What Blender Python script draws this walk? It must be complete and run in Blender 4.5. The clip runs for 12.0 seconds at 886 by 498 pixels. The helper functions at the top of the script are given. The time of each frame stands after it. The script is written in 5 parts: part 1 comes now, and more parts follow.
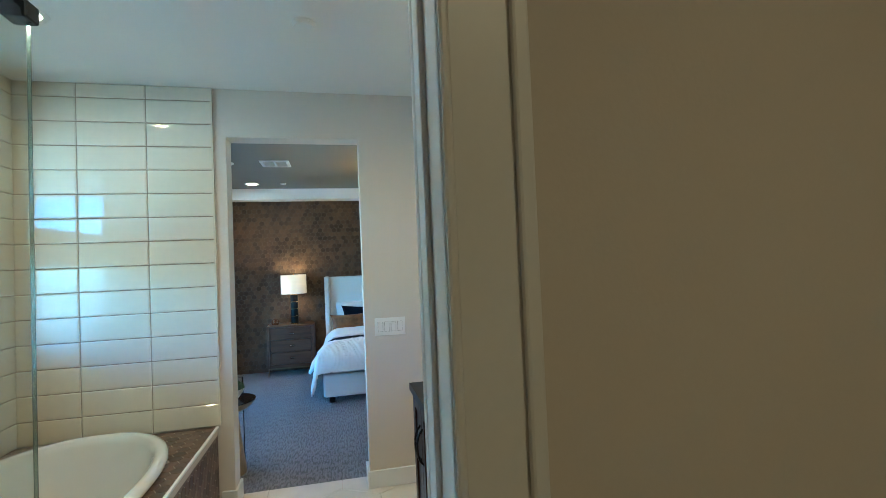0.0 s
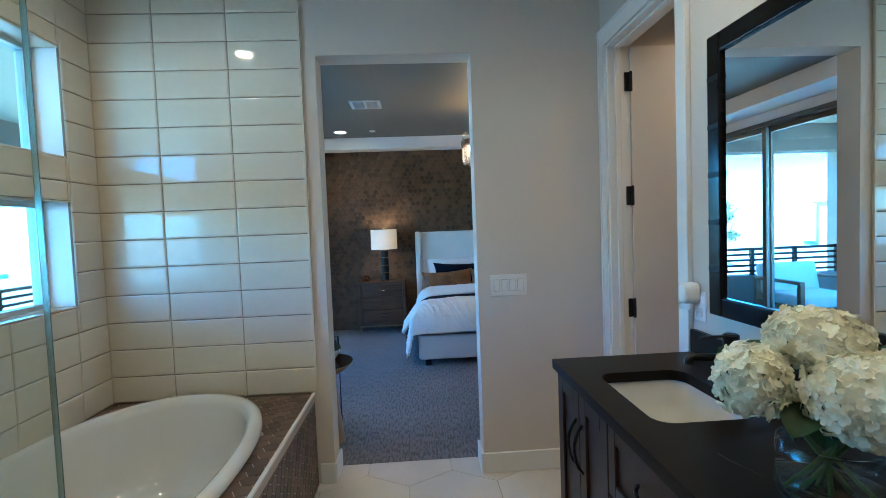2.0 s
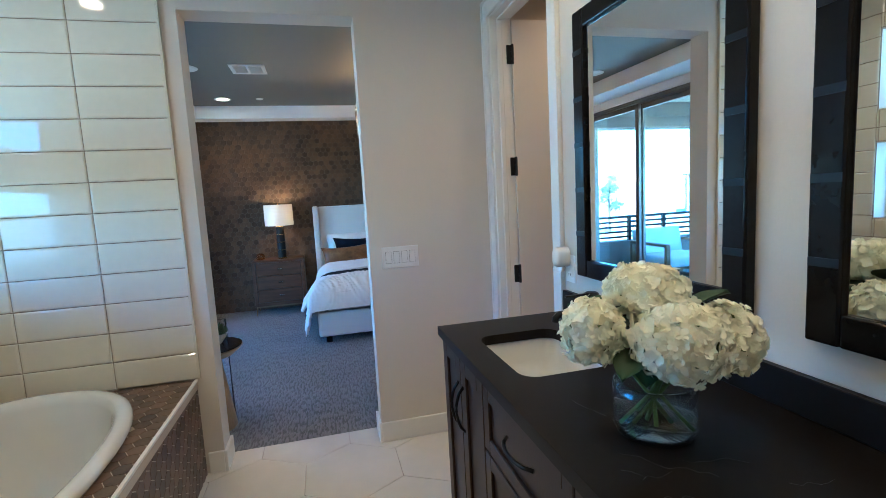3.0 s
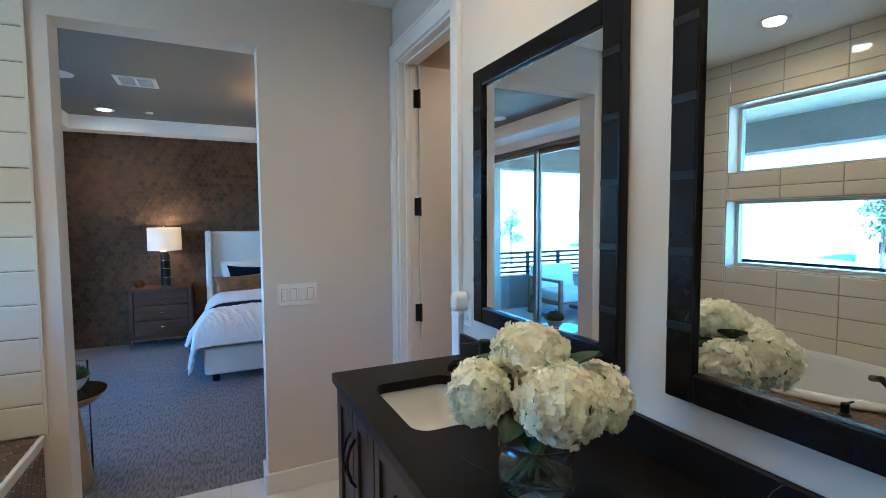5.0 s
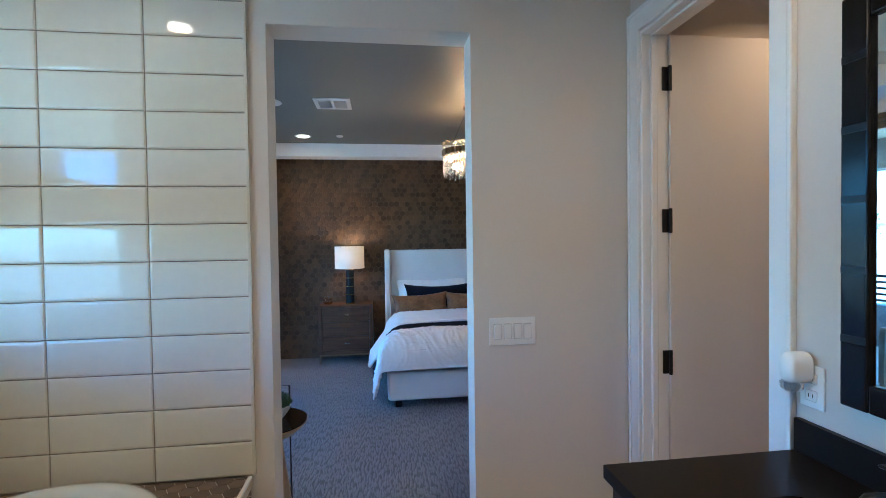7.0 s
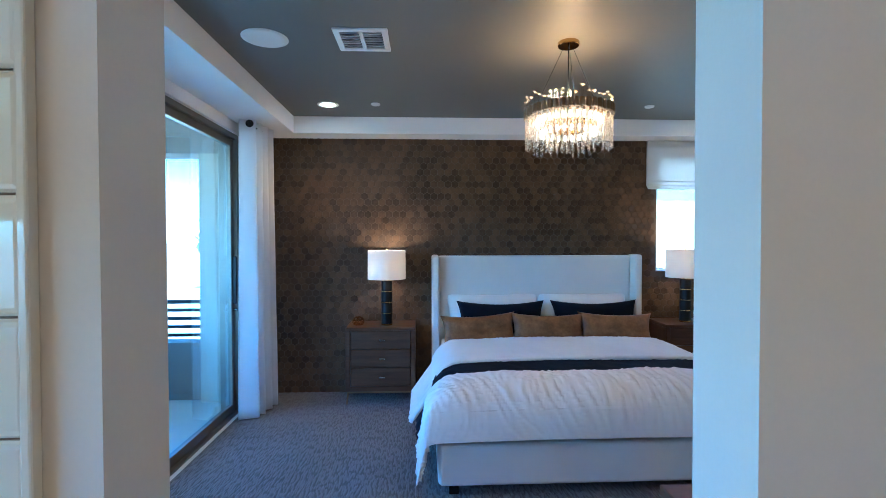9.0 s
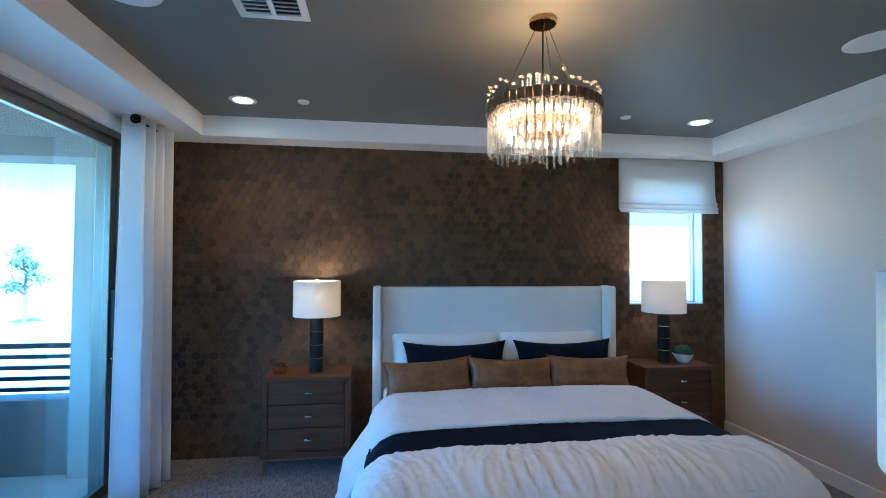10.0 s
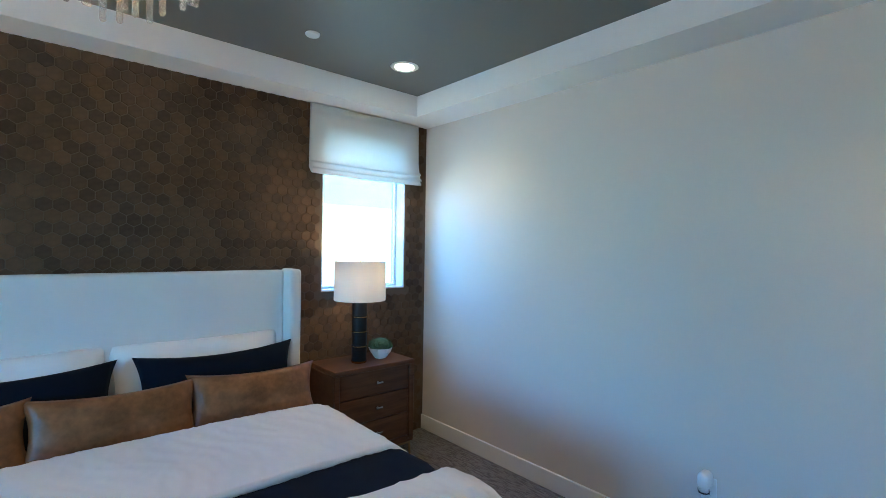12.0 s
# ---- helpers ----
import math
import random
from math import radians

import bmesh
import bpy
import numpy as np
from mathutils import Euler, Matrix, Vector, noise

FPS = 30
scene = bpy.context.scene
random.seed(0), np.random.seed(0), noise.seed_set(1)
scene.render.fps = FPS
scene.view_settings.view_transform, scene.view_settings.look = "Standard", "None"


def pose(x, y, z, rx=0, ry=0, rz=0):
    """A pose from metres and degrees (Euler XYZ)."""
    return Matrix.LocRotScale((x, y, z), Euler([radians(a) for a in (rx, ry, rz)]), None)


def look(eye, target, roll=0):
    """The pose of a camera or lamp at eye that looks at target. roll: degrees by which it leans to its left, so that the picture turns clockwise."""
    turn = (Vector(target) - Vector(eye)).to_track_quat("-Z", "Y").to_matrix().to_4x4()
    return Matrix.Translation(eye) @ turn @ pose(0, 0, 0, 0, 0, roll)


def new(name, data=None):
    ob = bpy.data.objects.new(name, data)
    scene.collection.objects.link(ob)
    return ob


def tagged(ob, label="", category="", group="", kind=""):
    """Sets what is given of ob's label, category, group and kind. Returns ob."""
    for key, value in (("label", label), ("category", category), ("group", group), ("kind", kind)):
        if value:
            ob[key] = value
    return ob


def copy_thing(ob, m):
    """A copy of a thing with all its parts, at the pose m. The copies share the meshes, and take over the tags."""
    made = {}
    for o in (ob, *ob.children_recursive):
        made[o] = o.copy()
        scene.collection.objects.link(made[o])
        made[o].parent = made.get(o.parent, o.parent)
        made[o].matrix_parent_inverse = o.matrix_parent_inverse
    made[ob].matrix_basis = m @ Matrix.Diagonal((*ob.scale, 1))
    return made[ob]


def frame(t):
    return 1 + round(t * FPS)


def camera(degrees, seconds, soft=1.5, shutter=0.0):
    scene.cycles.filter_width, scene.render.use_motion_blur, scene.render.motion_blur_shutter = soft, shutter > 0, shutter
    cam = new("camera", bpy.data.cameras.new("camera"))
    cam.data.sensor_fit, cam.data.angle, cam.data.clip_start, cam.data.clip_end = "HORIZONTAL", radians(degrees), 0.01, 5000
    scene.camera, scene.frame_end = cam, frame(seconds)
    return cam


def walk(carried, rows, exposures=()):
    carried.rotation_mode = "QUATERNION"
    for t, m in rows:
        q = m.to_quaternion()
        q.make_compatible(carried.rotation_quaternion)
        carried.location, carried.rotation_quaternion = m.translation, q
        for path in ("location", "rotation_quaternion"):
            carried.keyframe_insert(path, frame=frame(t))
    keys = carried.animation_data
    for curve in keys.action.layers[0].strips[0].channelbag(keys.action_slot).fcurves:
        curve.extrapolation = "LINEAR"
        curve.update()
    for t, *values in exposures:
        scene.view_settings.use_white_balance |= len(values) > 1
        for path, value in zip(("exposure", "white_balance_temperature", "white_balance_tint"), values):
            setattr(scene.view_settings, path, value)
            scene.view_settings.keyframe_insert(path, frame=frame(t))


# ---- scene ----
cam = camera(86.9, 12.0, 0.7)
PATH = [
    (0, (-0.007, 0.046, 1.534), (0.439, 1.995, 1.591), -2.4),
    (0.5, (-0.137, 0.219, 1.514), (0.064, 2.208, 1.574), -2.5),
    (1, (-0.188, 0.416, 1.492), (-0.167, 2.415, 1.51), -2.3),
    (1.5, (-0.23, 0.595, 1.489), (-0.229, 2.595, 1.463), -1.6),
    (2, (-0.172, 0.69, 1.452), (-0.062, 2.685, 1.356), -2.2),
    (2.5, (-0.11, 0.702, 1.453), (0.188, 2.672, 1.285), -2.9),
    (3, (-0.075, 0.687, 1.435), (0.414, 2.614, 1.211), -3.1),
    (3.5, (-0.051, 0.676, 1.442), (0.6, 2.548, 1.175), -3.2),
    (3.7, (-0.068, 0.65, 1.427), (0.652, 2.498, 1.171), -3.3),
    (5.3, (-0.036, 0.704, 1.509), (0.831, 2.504, 1.416), -0.4),
    (5.5, (-0.037, 0.719, 1.507), (0.796, 2.536, 1.432), -0.3),
    (6, (-0.074, 0.819, 1.501), (0.56, 2.715, 1.436), -0.7),
    (6.5, (-0.181, 1.029, 1.527), (0.253, 2.98, 1.474), -0.7),
    (7, (-0.231, 1.32, 1.518), (0.029, 3.303, 1.475), -0.8),
    (7.2, (-0.236, 1.453, 1.518), (-0.027, 3.442, 1.482), -0.9),
    (8.8, (-0.28, 2.580, 1.536), (-0.208, 4.579, 1.502), -0.1),
    (9, (-0.286, 2.748, 1.535), (-0.199, 4.746, 1.499), -0.1),
    (9.5, (-0.248, 3.085, 1.575), (-0.076, 5.078, 1.571), 0.1),
    (10, (-0.158, 3.475, 1.594), (0.116, 5.455, 1.65), 0.3),
    (10.5, (-0.075, 3.793, 1.577), (0.335, 5.749, 1.656), 0.9),
    (11, (0.105, 4.022, 1.548), (0.722, 5.923, 1.609), 0.3),
    (11.5, (0.335, 4.218, 1.541), (1.242, 6.0, 1.564), 0.7),
    (12, (0.579, 4.386, 1.55), (1.893, 5.895, 1.543), 0.9),
]
walk(cam, [(t, look(eye, target, roll)) for t, eye, target, roll in PATH], [
    (0.0, 4.38, 4550, -17), (0.5, 4.0, 4600, -17), (1.0, 3.82, 4500, -18), (1.6, 3.82, 4380, -13), (3.0, 4.2, 4620, -5), (5.5, 4.05, 4700, -3), (7.0, 4.02, 4700, -1),
    (9.0, 4.02, 4450, -3), (10.0, 3.86, 4500, -4), (11.5, 4.16, 4700, -8), (12.0, 4.1, 4650, -9)])

# ---- place ----
# ---------------------------------------------------------------- light
SUN_EL, SUN_AZ = 48.0, 150.0
world = bpy.data.worlds.new("sky")
scene.world = world
world.use_nodes = True
wn = world.node_tree.nodes
sky = wn.new("ShaderNodeTexSky")
sky.sky_type, sky.sun_disc = "NISHITA", False
sky.sun_elevation, sky.sun_rotation = radians(SUN_EL), radians(SUN_AZ)
sky.ozone_density, sky.dust_density = 8.0, 0.2
wn["Background"].inputs["Strength"].default_value = 0.15
world.node_tree.links.new(sky.outputs[0], wn["Background"].inputs["Color"])


def lamp(name, kind, m, energy, colour, **kw):
    data = bpy.data.lights.new(name, kind)
    data.energy, data.color = energy, colour
    for k, v in kw.items():
        if k == "size":
            data.shape, data.size, data.size_y = "RECTANGLE", v[0], v[1]
        if k == "disk":
            data.shape, data.size = "DISK", v
        if k == "radius":
            data.shadow_soft_size = v
        if k == "angle":
            data.angle = radians(v)
        if k == "spread":
            data.spread = radians(v)
    ob = new(name, data)
    ob.matrix_world = m
    return tagged(ob, kind="structure")


az = radians(SUN_AZ)
sun_way = Vector((math.sin(az) * math.cos(radians(SUN_EL)), math.cos(az) * math.cos(radians(SUN_EL)), math.sin(radians(SUN_EL))))
lamp("sun", "SUN", look(sun_way * 50, (0, 0, 0)), 3.8, (1.0, 0.88, 0.70), angle=0.5)
WARM = (1.0, 0.50, 0.18)
BED_DOWN = [(-1.107, 6.885), (2.38, 6.865), (-1.11, 4.05), (2.31, 4.05)]
BATH_DOWN = [(-1.35, 2.5), (0.45, 2.05), (0.45, 1.15), (-0.45, 1.6)]
for lx, ly in BED_DOWN:
    lamp("downlight_lamp", "AREA", look((lx, ly, 2.705), (lx, ly, 0)), 0.28, WARM, disk=0.11, spread=120)
for lx, ly in BATH_DOWN:
    lamp("downlight_lamp", "AREA", look((lx, ly, 2.725), (lx, ly, 0)), 0.27, (1.0, 0.58, 0.27), disk=0.11, spread=165)
# Two unseen lamps, added to light the WC and the closet; no fixtures
lamp("downlight_lamp", "AREA", look((1.6, 2.9, 2.7), (1.6, 2.9, 0)), 0.34, (1.0, 0.56, 0.28), disk=0.11, spread=140)
lamp("downlight_lamp", "AREA", look((0.6, -0.6, 2.7), (0.6, -0.6, 0)), 0.30, (1.0, 0.62, 0.30), disk=0.11, spread=140)
lamp("chandelier_lamp", "POINT", pose(0.59, 5.53, 2.42), 1.3, WARM, radius=0.06)
lamp("table_lamp_bulb", "POINT", pose(-0.632, 7.26, 1.38), 0.85, (1.0, 0.60, 0.30), radius=0.035)
lamp("table_lamp_bulb", "POINT", pose(2.32, 7.27, 1.36), 0.55, (1.0, 0.60, 0.30), radius=0.035)
lamp("table_lamp_bulb", "POINT", pose(0.68, 3.93, 1.45), 1.7, (1.0, 0.68, 0.44), radius=0.035)


# ---------------------------------------------------------------- materials
def nodes(name):
    m = bpy.data.materials.new(name)
    m.use_nodes = True
    t = m.node_tree
    return m, t, t.nodes["Principled BSDF"], t.links


def surface(name, colour, rough=0.6, metal=0.0, big=1.5, small=60.0, vary=0.12, bump=0.1, dist=0.002, piece=0.0, stretch=(1, 1, 1), sheen=0.0, coat=0.0, spec=0.5, second=None):
    """Paint-like surface with variation at two scales, fine relief and, for pieces, a tone of each piece's own."""
    m, t, p, ln = nodes(name)
    co = t.nodes.new("ShaderNodeTexCoord")
    mp = t.nodes.new("ShaderNodeMapping")
    mp.inputs["Scale"].default_value = stretch
    ln.new(co.outputs["Object"], mp.inputs["Vector"])
    n1, n2 = t.nodes.new("ShaderNodeTexNoise"), t.nodes.new("ShaderNodeTexNoise")
    n1.inputs["Scale"].default_value, n2.inputs["Scale"].default_value = big, small
    n1.inputs["Detail"].default_value, n2.inputs["Detail"].default_value = 4, 5
    ln.new(mp.outputs[0], n1.inputs["Vector"])
    ln.new(mp.outputs[0], n2.inputs["Vector"])
    mix = t.nodes.new("ShaderNodeMath")
    mix.operation = "MULTIPLY_ADD"
    ln.new(n2.outputs["Fac"], mix.inputs[0])
    mix.inputs[1].default_value = 0.5
    ln.new(n1.outputs["Fac"], mix.inputs[2])
    fac = mix.outputs[0]
    if piece:
        oi = t.nodes.new("ShaderNodeObjectInfo")
        ge = t.nodes.new("ShaderNodeNewGeometry")
        ad = t.nodes.new("ShaderNodeMath")
        ad.operation = "ADD"
        ln.new(oi.outputs["Random"], ad.inputs[0])
        ln.new(ge.outputs["Random Per Island"], ad.inputs[1])
        fr = t.nodes.new("ShaderNodeMath")
        fr.operation = "FRACT"
        ln.new(ad.outputs[0], fr.inputs[0])
        pm = t.nodes.new("ShaderNodeMath")
        pm.operation = "MULTIPLY_ADD"
        ln.new(fr.outputs[0], pm.inputs[0])
        pm.inputs[1].default_value = piece
        ln.new(fac, pm.inputs[2])
        fac = pm.outputs[0]
    ramp = t.nodes.new("ShaderNodeValToRGB")
    lo = [max(0.0, c * (1 - vary)) for c in colour]
    hi = [min(1.0, c * (1 + vary)) for c in (second or colour)]
    ramp.color_ramp.elements[0].position, ramp.color_ramp.elements[1].position = 0.35, 1.15 + piece * 0.9 if piece else 1.15
    ramp.color_ramp.elements[1].position = min(1.0, ramp.color_ramp.elements[1].position)
    ramp.color_ramp.elements[0].color, ramp.color_ramp.elements[1].color = (*lo, 1), (*hi, 1)
    if piece:
        sc = t.nodes.new("ShaderNodeMath")
        sc.operation = "MULTIPLY"
        ln.new(fac, sc.inputs[0])
        sc.inputs[1].default_value = 1.0 / (1.0 + piece * 0.7)
        fac = sc.outputs[0]
    ln.new(fac, ramp.inputs["Fac"])
    ln.new(ramp.outputs["Color"], p.inputs["Base Color"])
    rr = t.nodes.new("ShaderNodeMapRange")
    rr.inputs["To Min"].default_value, rr.inputs["To Max"].default_value = max(0.02, rough - 0.06 * (0.3 + rough)), min(1, rough + 0.06 * (0.3 + rough))
    ln.new(n1.outputs["Fac"], rr.inputs["Value"])
    ln.new(rr.outputs[0], p.inputs["Roughness"])
    p.inputs["Metallic"].default_value = metal
    p.inputs["Specular IOR Level"].default_value = spec
    if sheen:
        p.inputs["Sheen Weight"].default_value, p.inputs["Sheen Roughness"].default_value = sheen, 0.5
    if coat:
        p.inputs["Coat Weight"].default_value, p.inputs["Coat Roughness"].default_value = coat, 0.05
    if bump:
        b = t.nodes.new("ShaderNodeBump")
        b.inputs["Strength"].default_value, b.inputs["Distance"].default_value = bump, dist
        ln.new(n2.outputs["Fac"], b.inputs["Height"])
        ln.new(b.outputs[0], p.inputs["Normal"])
    return m


def glass(name, tint=(0.93, 0.97, 0.96), gloss=1.0):
    """Thin clear pane: lets light straight through, with a mirror-like share by Fresnel."""
    m, t, p, ln = nodes(name)
    t.nodes.remove(p)
    tr, gl, lw, mx = (t.nodes.new(k) for k in ("ShaderNodeBsdfTransparent", "ShaderNodeBsdfGlossy", "ShaderNodeLayerWeight", "ShaderNodeMixShader"))
    pw, fr = t.nodes.new("ShaderNodeMath"), t.nodes.new("ShaderNodeMath")
    tr.inputs["Color"].default_value = (*tint, 1)
    gl.inputs["Roughness"].default_value = 0.0
    gl.inputs["Color"].default_value = (gloss, gloss, gloss, 1)
    lw.inputs["Blend"].default_value = 0.5
    pw.operation, fr.operation = "POWER", "MULTIPLY_ADD"
    pw.inputs[1].default_value, fr.inputs[1].default_value, fr.inputs[2].default_value = 5.0, 0.9, 0.035
    ln.new(lw.outputs["Facing"], pw.inputs[0])
    ln.new(pw.outputs[0], fr.inputs[0])
    ln.new(fr.outputs[0], mx.inputs["Fac"])
    ln.new(tr.outputs[0], mx.inputs[1])
    ln.new(gl.outputs[0], mx.inputs[2])
    ln.new(mx.outputs[0], t.nodes["Material Output"].inputs["Surface"])
    return m


def crystal(name, colour=(1, 1, 1), rough=0.0, ior=1.45):
    m, t, p, ln = nodes(name)
    p.inputs["Base Color"].default_value = (*colour, 1)
    p.inputs["Transmission Weight"].default_value = 1.0
    p.inputs["Roughness"].default_value, p.inputs["IOR"].default_value = rough, ior
    return m


def rod_glass():
    """Clear rod glass that also scatters a share of the light inside it."""
    m = glass("crystal_rod", (0.97, 0.95, 0.92))
    t = m.node_tree
    out = t.nodes["Material Output"]
    base = out.inputs["Surface"].links[0].from_socket
    tl, mx = t.nodes.new("ShaderNodeBsdfTranslucent"), t.nodes.new("ShaderNodeMixShader")
    tl.inputs["Color"].default_value = (0.9, 0.84, 0.76, 1)
    mx.inputs["Fac"].default_value = 0.22
    t.links.new(base, mx.inputs[1])
    t.links.new(tl.outputs[0], mx.inputs[2])
    t.links.new(mx.outputs[0], out.inputs["Surface"])
    return m


def glow(name, colour, strength):
    m, t, p, ln = nodes(name)
    p.inputs["Base Color"].default_value = (0.8, 0.8, 0.8, 1)
    p.inputs["Emission Color"].default_value = (*colour, 1)
    p.inputs["Emission Strength"].default_value = strength
    return m


def cloth(name, colour, translucent=0.0, weave=900.0, bump=0.2, big=3.0, vary=0.05, sheen=0.2):
    m = surface(name, colour, 0.9, 0, big, weave, vary, bump, 0.0008, sheen=sheen, spec=0.2)
    if translucent:
        t = m.node_tree
        p = t.nodes["Principled BSDF"]
        tl, mx = t.nodes.new("ShaderNodeBsdfTranslucent"), t.nodes.new("ShaderNodeMixShader")
        tl.inputs["Color"].default_value = (*colour, 1)
        mx.inputs["Fac"].default_value = translucent
        t.links.new(p.outputs[0], mx.inputs[1])
        t.links.new(tl.outputs[0], mx.inputs[2])
        t.links.new(mx.outputs[0], t.nodes["Material Output"].inputs["Surface"])
    return m


def carpet_material():
    """Grey loop-pile carpet with a broken pattern of short sunk dashes."""
    m, t, p, ln = nodes("carpet")
    co = t.nodes.new("ShaderNodeTexCoord")
    mp = t.nodes.new("ShaderNodeMapping")
    mp.inputs["Scale"].default_value = (78, 15, 30)
    ln.new(co.outputs["Object"], mp.inputs["Vector"])
    dash, pile, wear = (t.nodes.new("ShaderNodeTexNoise") for _ in range(3))
    dash.inputs["Scale"].default_value, dash.inputs["Detail"].default_value = 1.0, 1
    pile.inputs["Scale"].default_value, pile.inputs["Detail"].default_value = 260, 3
    wear.inputs["Scale"].default_value, wear.inputs["Detail"].default_value = 2.2, 4
    ln.new(mp.outputs[0], dash.inputs["Vector"])
    for n in (pile, wear):
        ln.new(co.outputs["Object"], n.inputs["Vector"])
    step = t.nodes.new("ShaderNodeValToRGB")
    step.color_ramp.elements[0].position, step.color_ramp.elements[1].position = 0.42, 0.55
    ln.new(dash.outputs["Fac"], step.inputs["Fac"])
    hgt = t.nodes.new("ShaderNodeMath")
    hgt.operation = "MULTIPLY_ADD"
    ln.new(pile.outputs["Fac"], hgt.inputs[0])
    hgt.inputs[1].default_value = 0.5
    ln.new(step.outputs["Color"], hgt.inputs[2])
    mixc = t.nodes.new("ShaderNodeMix")
    mixc.data_type = "RGBA"
    mixc.inputs["A"].default_value, mixc.inputs["B"].default_value = (0.045, 0.043, 0.041, 1), (0.21, 0.20, 0.19, 1)
    f2 = t.nodes.new("ShaderNodeMath")
    f2.operation = "MULTIPLY_ADD"
    ln.new(wear.outputs["Fac"], f2.inputs[0])
    f2.inputs[1].default_value = 0.5
    f3 = t.nodes.new("ShaderNodeMath")
    f3.operation = "MULTIPLY"
    f3.inputs[1].default_value = 0.5
    ln.new(hgt.outputs[0], f3.inputs[0])
    ln.new(f3.outputs[0], f2.inputs[2])
    ln.new(f2.outputs[0], mixc.inputs["Factor"])
    ln.new(mixc.outputs["Result"], p.inputs["Base Color"])
    p.inputs["Roughness"].default_value, p.inputs["Specular IOR Level"].default_value = 0.95, 0.1
    p.inputs["Sheen Weight"].default_value = 0.2
    b = t.nodes.new("ShaderNodeBump")
    b.inputs["Strength"].default_value, b.inputs["Distance"].default_value = 0.9, 0.006
    ln.new(hgt.outputs[0], b.inputs["Height"])
    ln.new(b.outputs[0], p.inputs["Normal"])
    return m


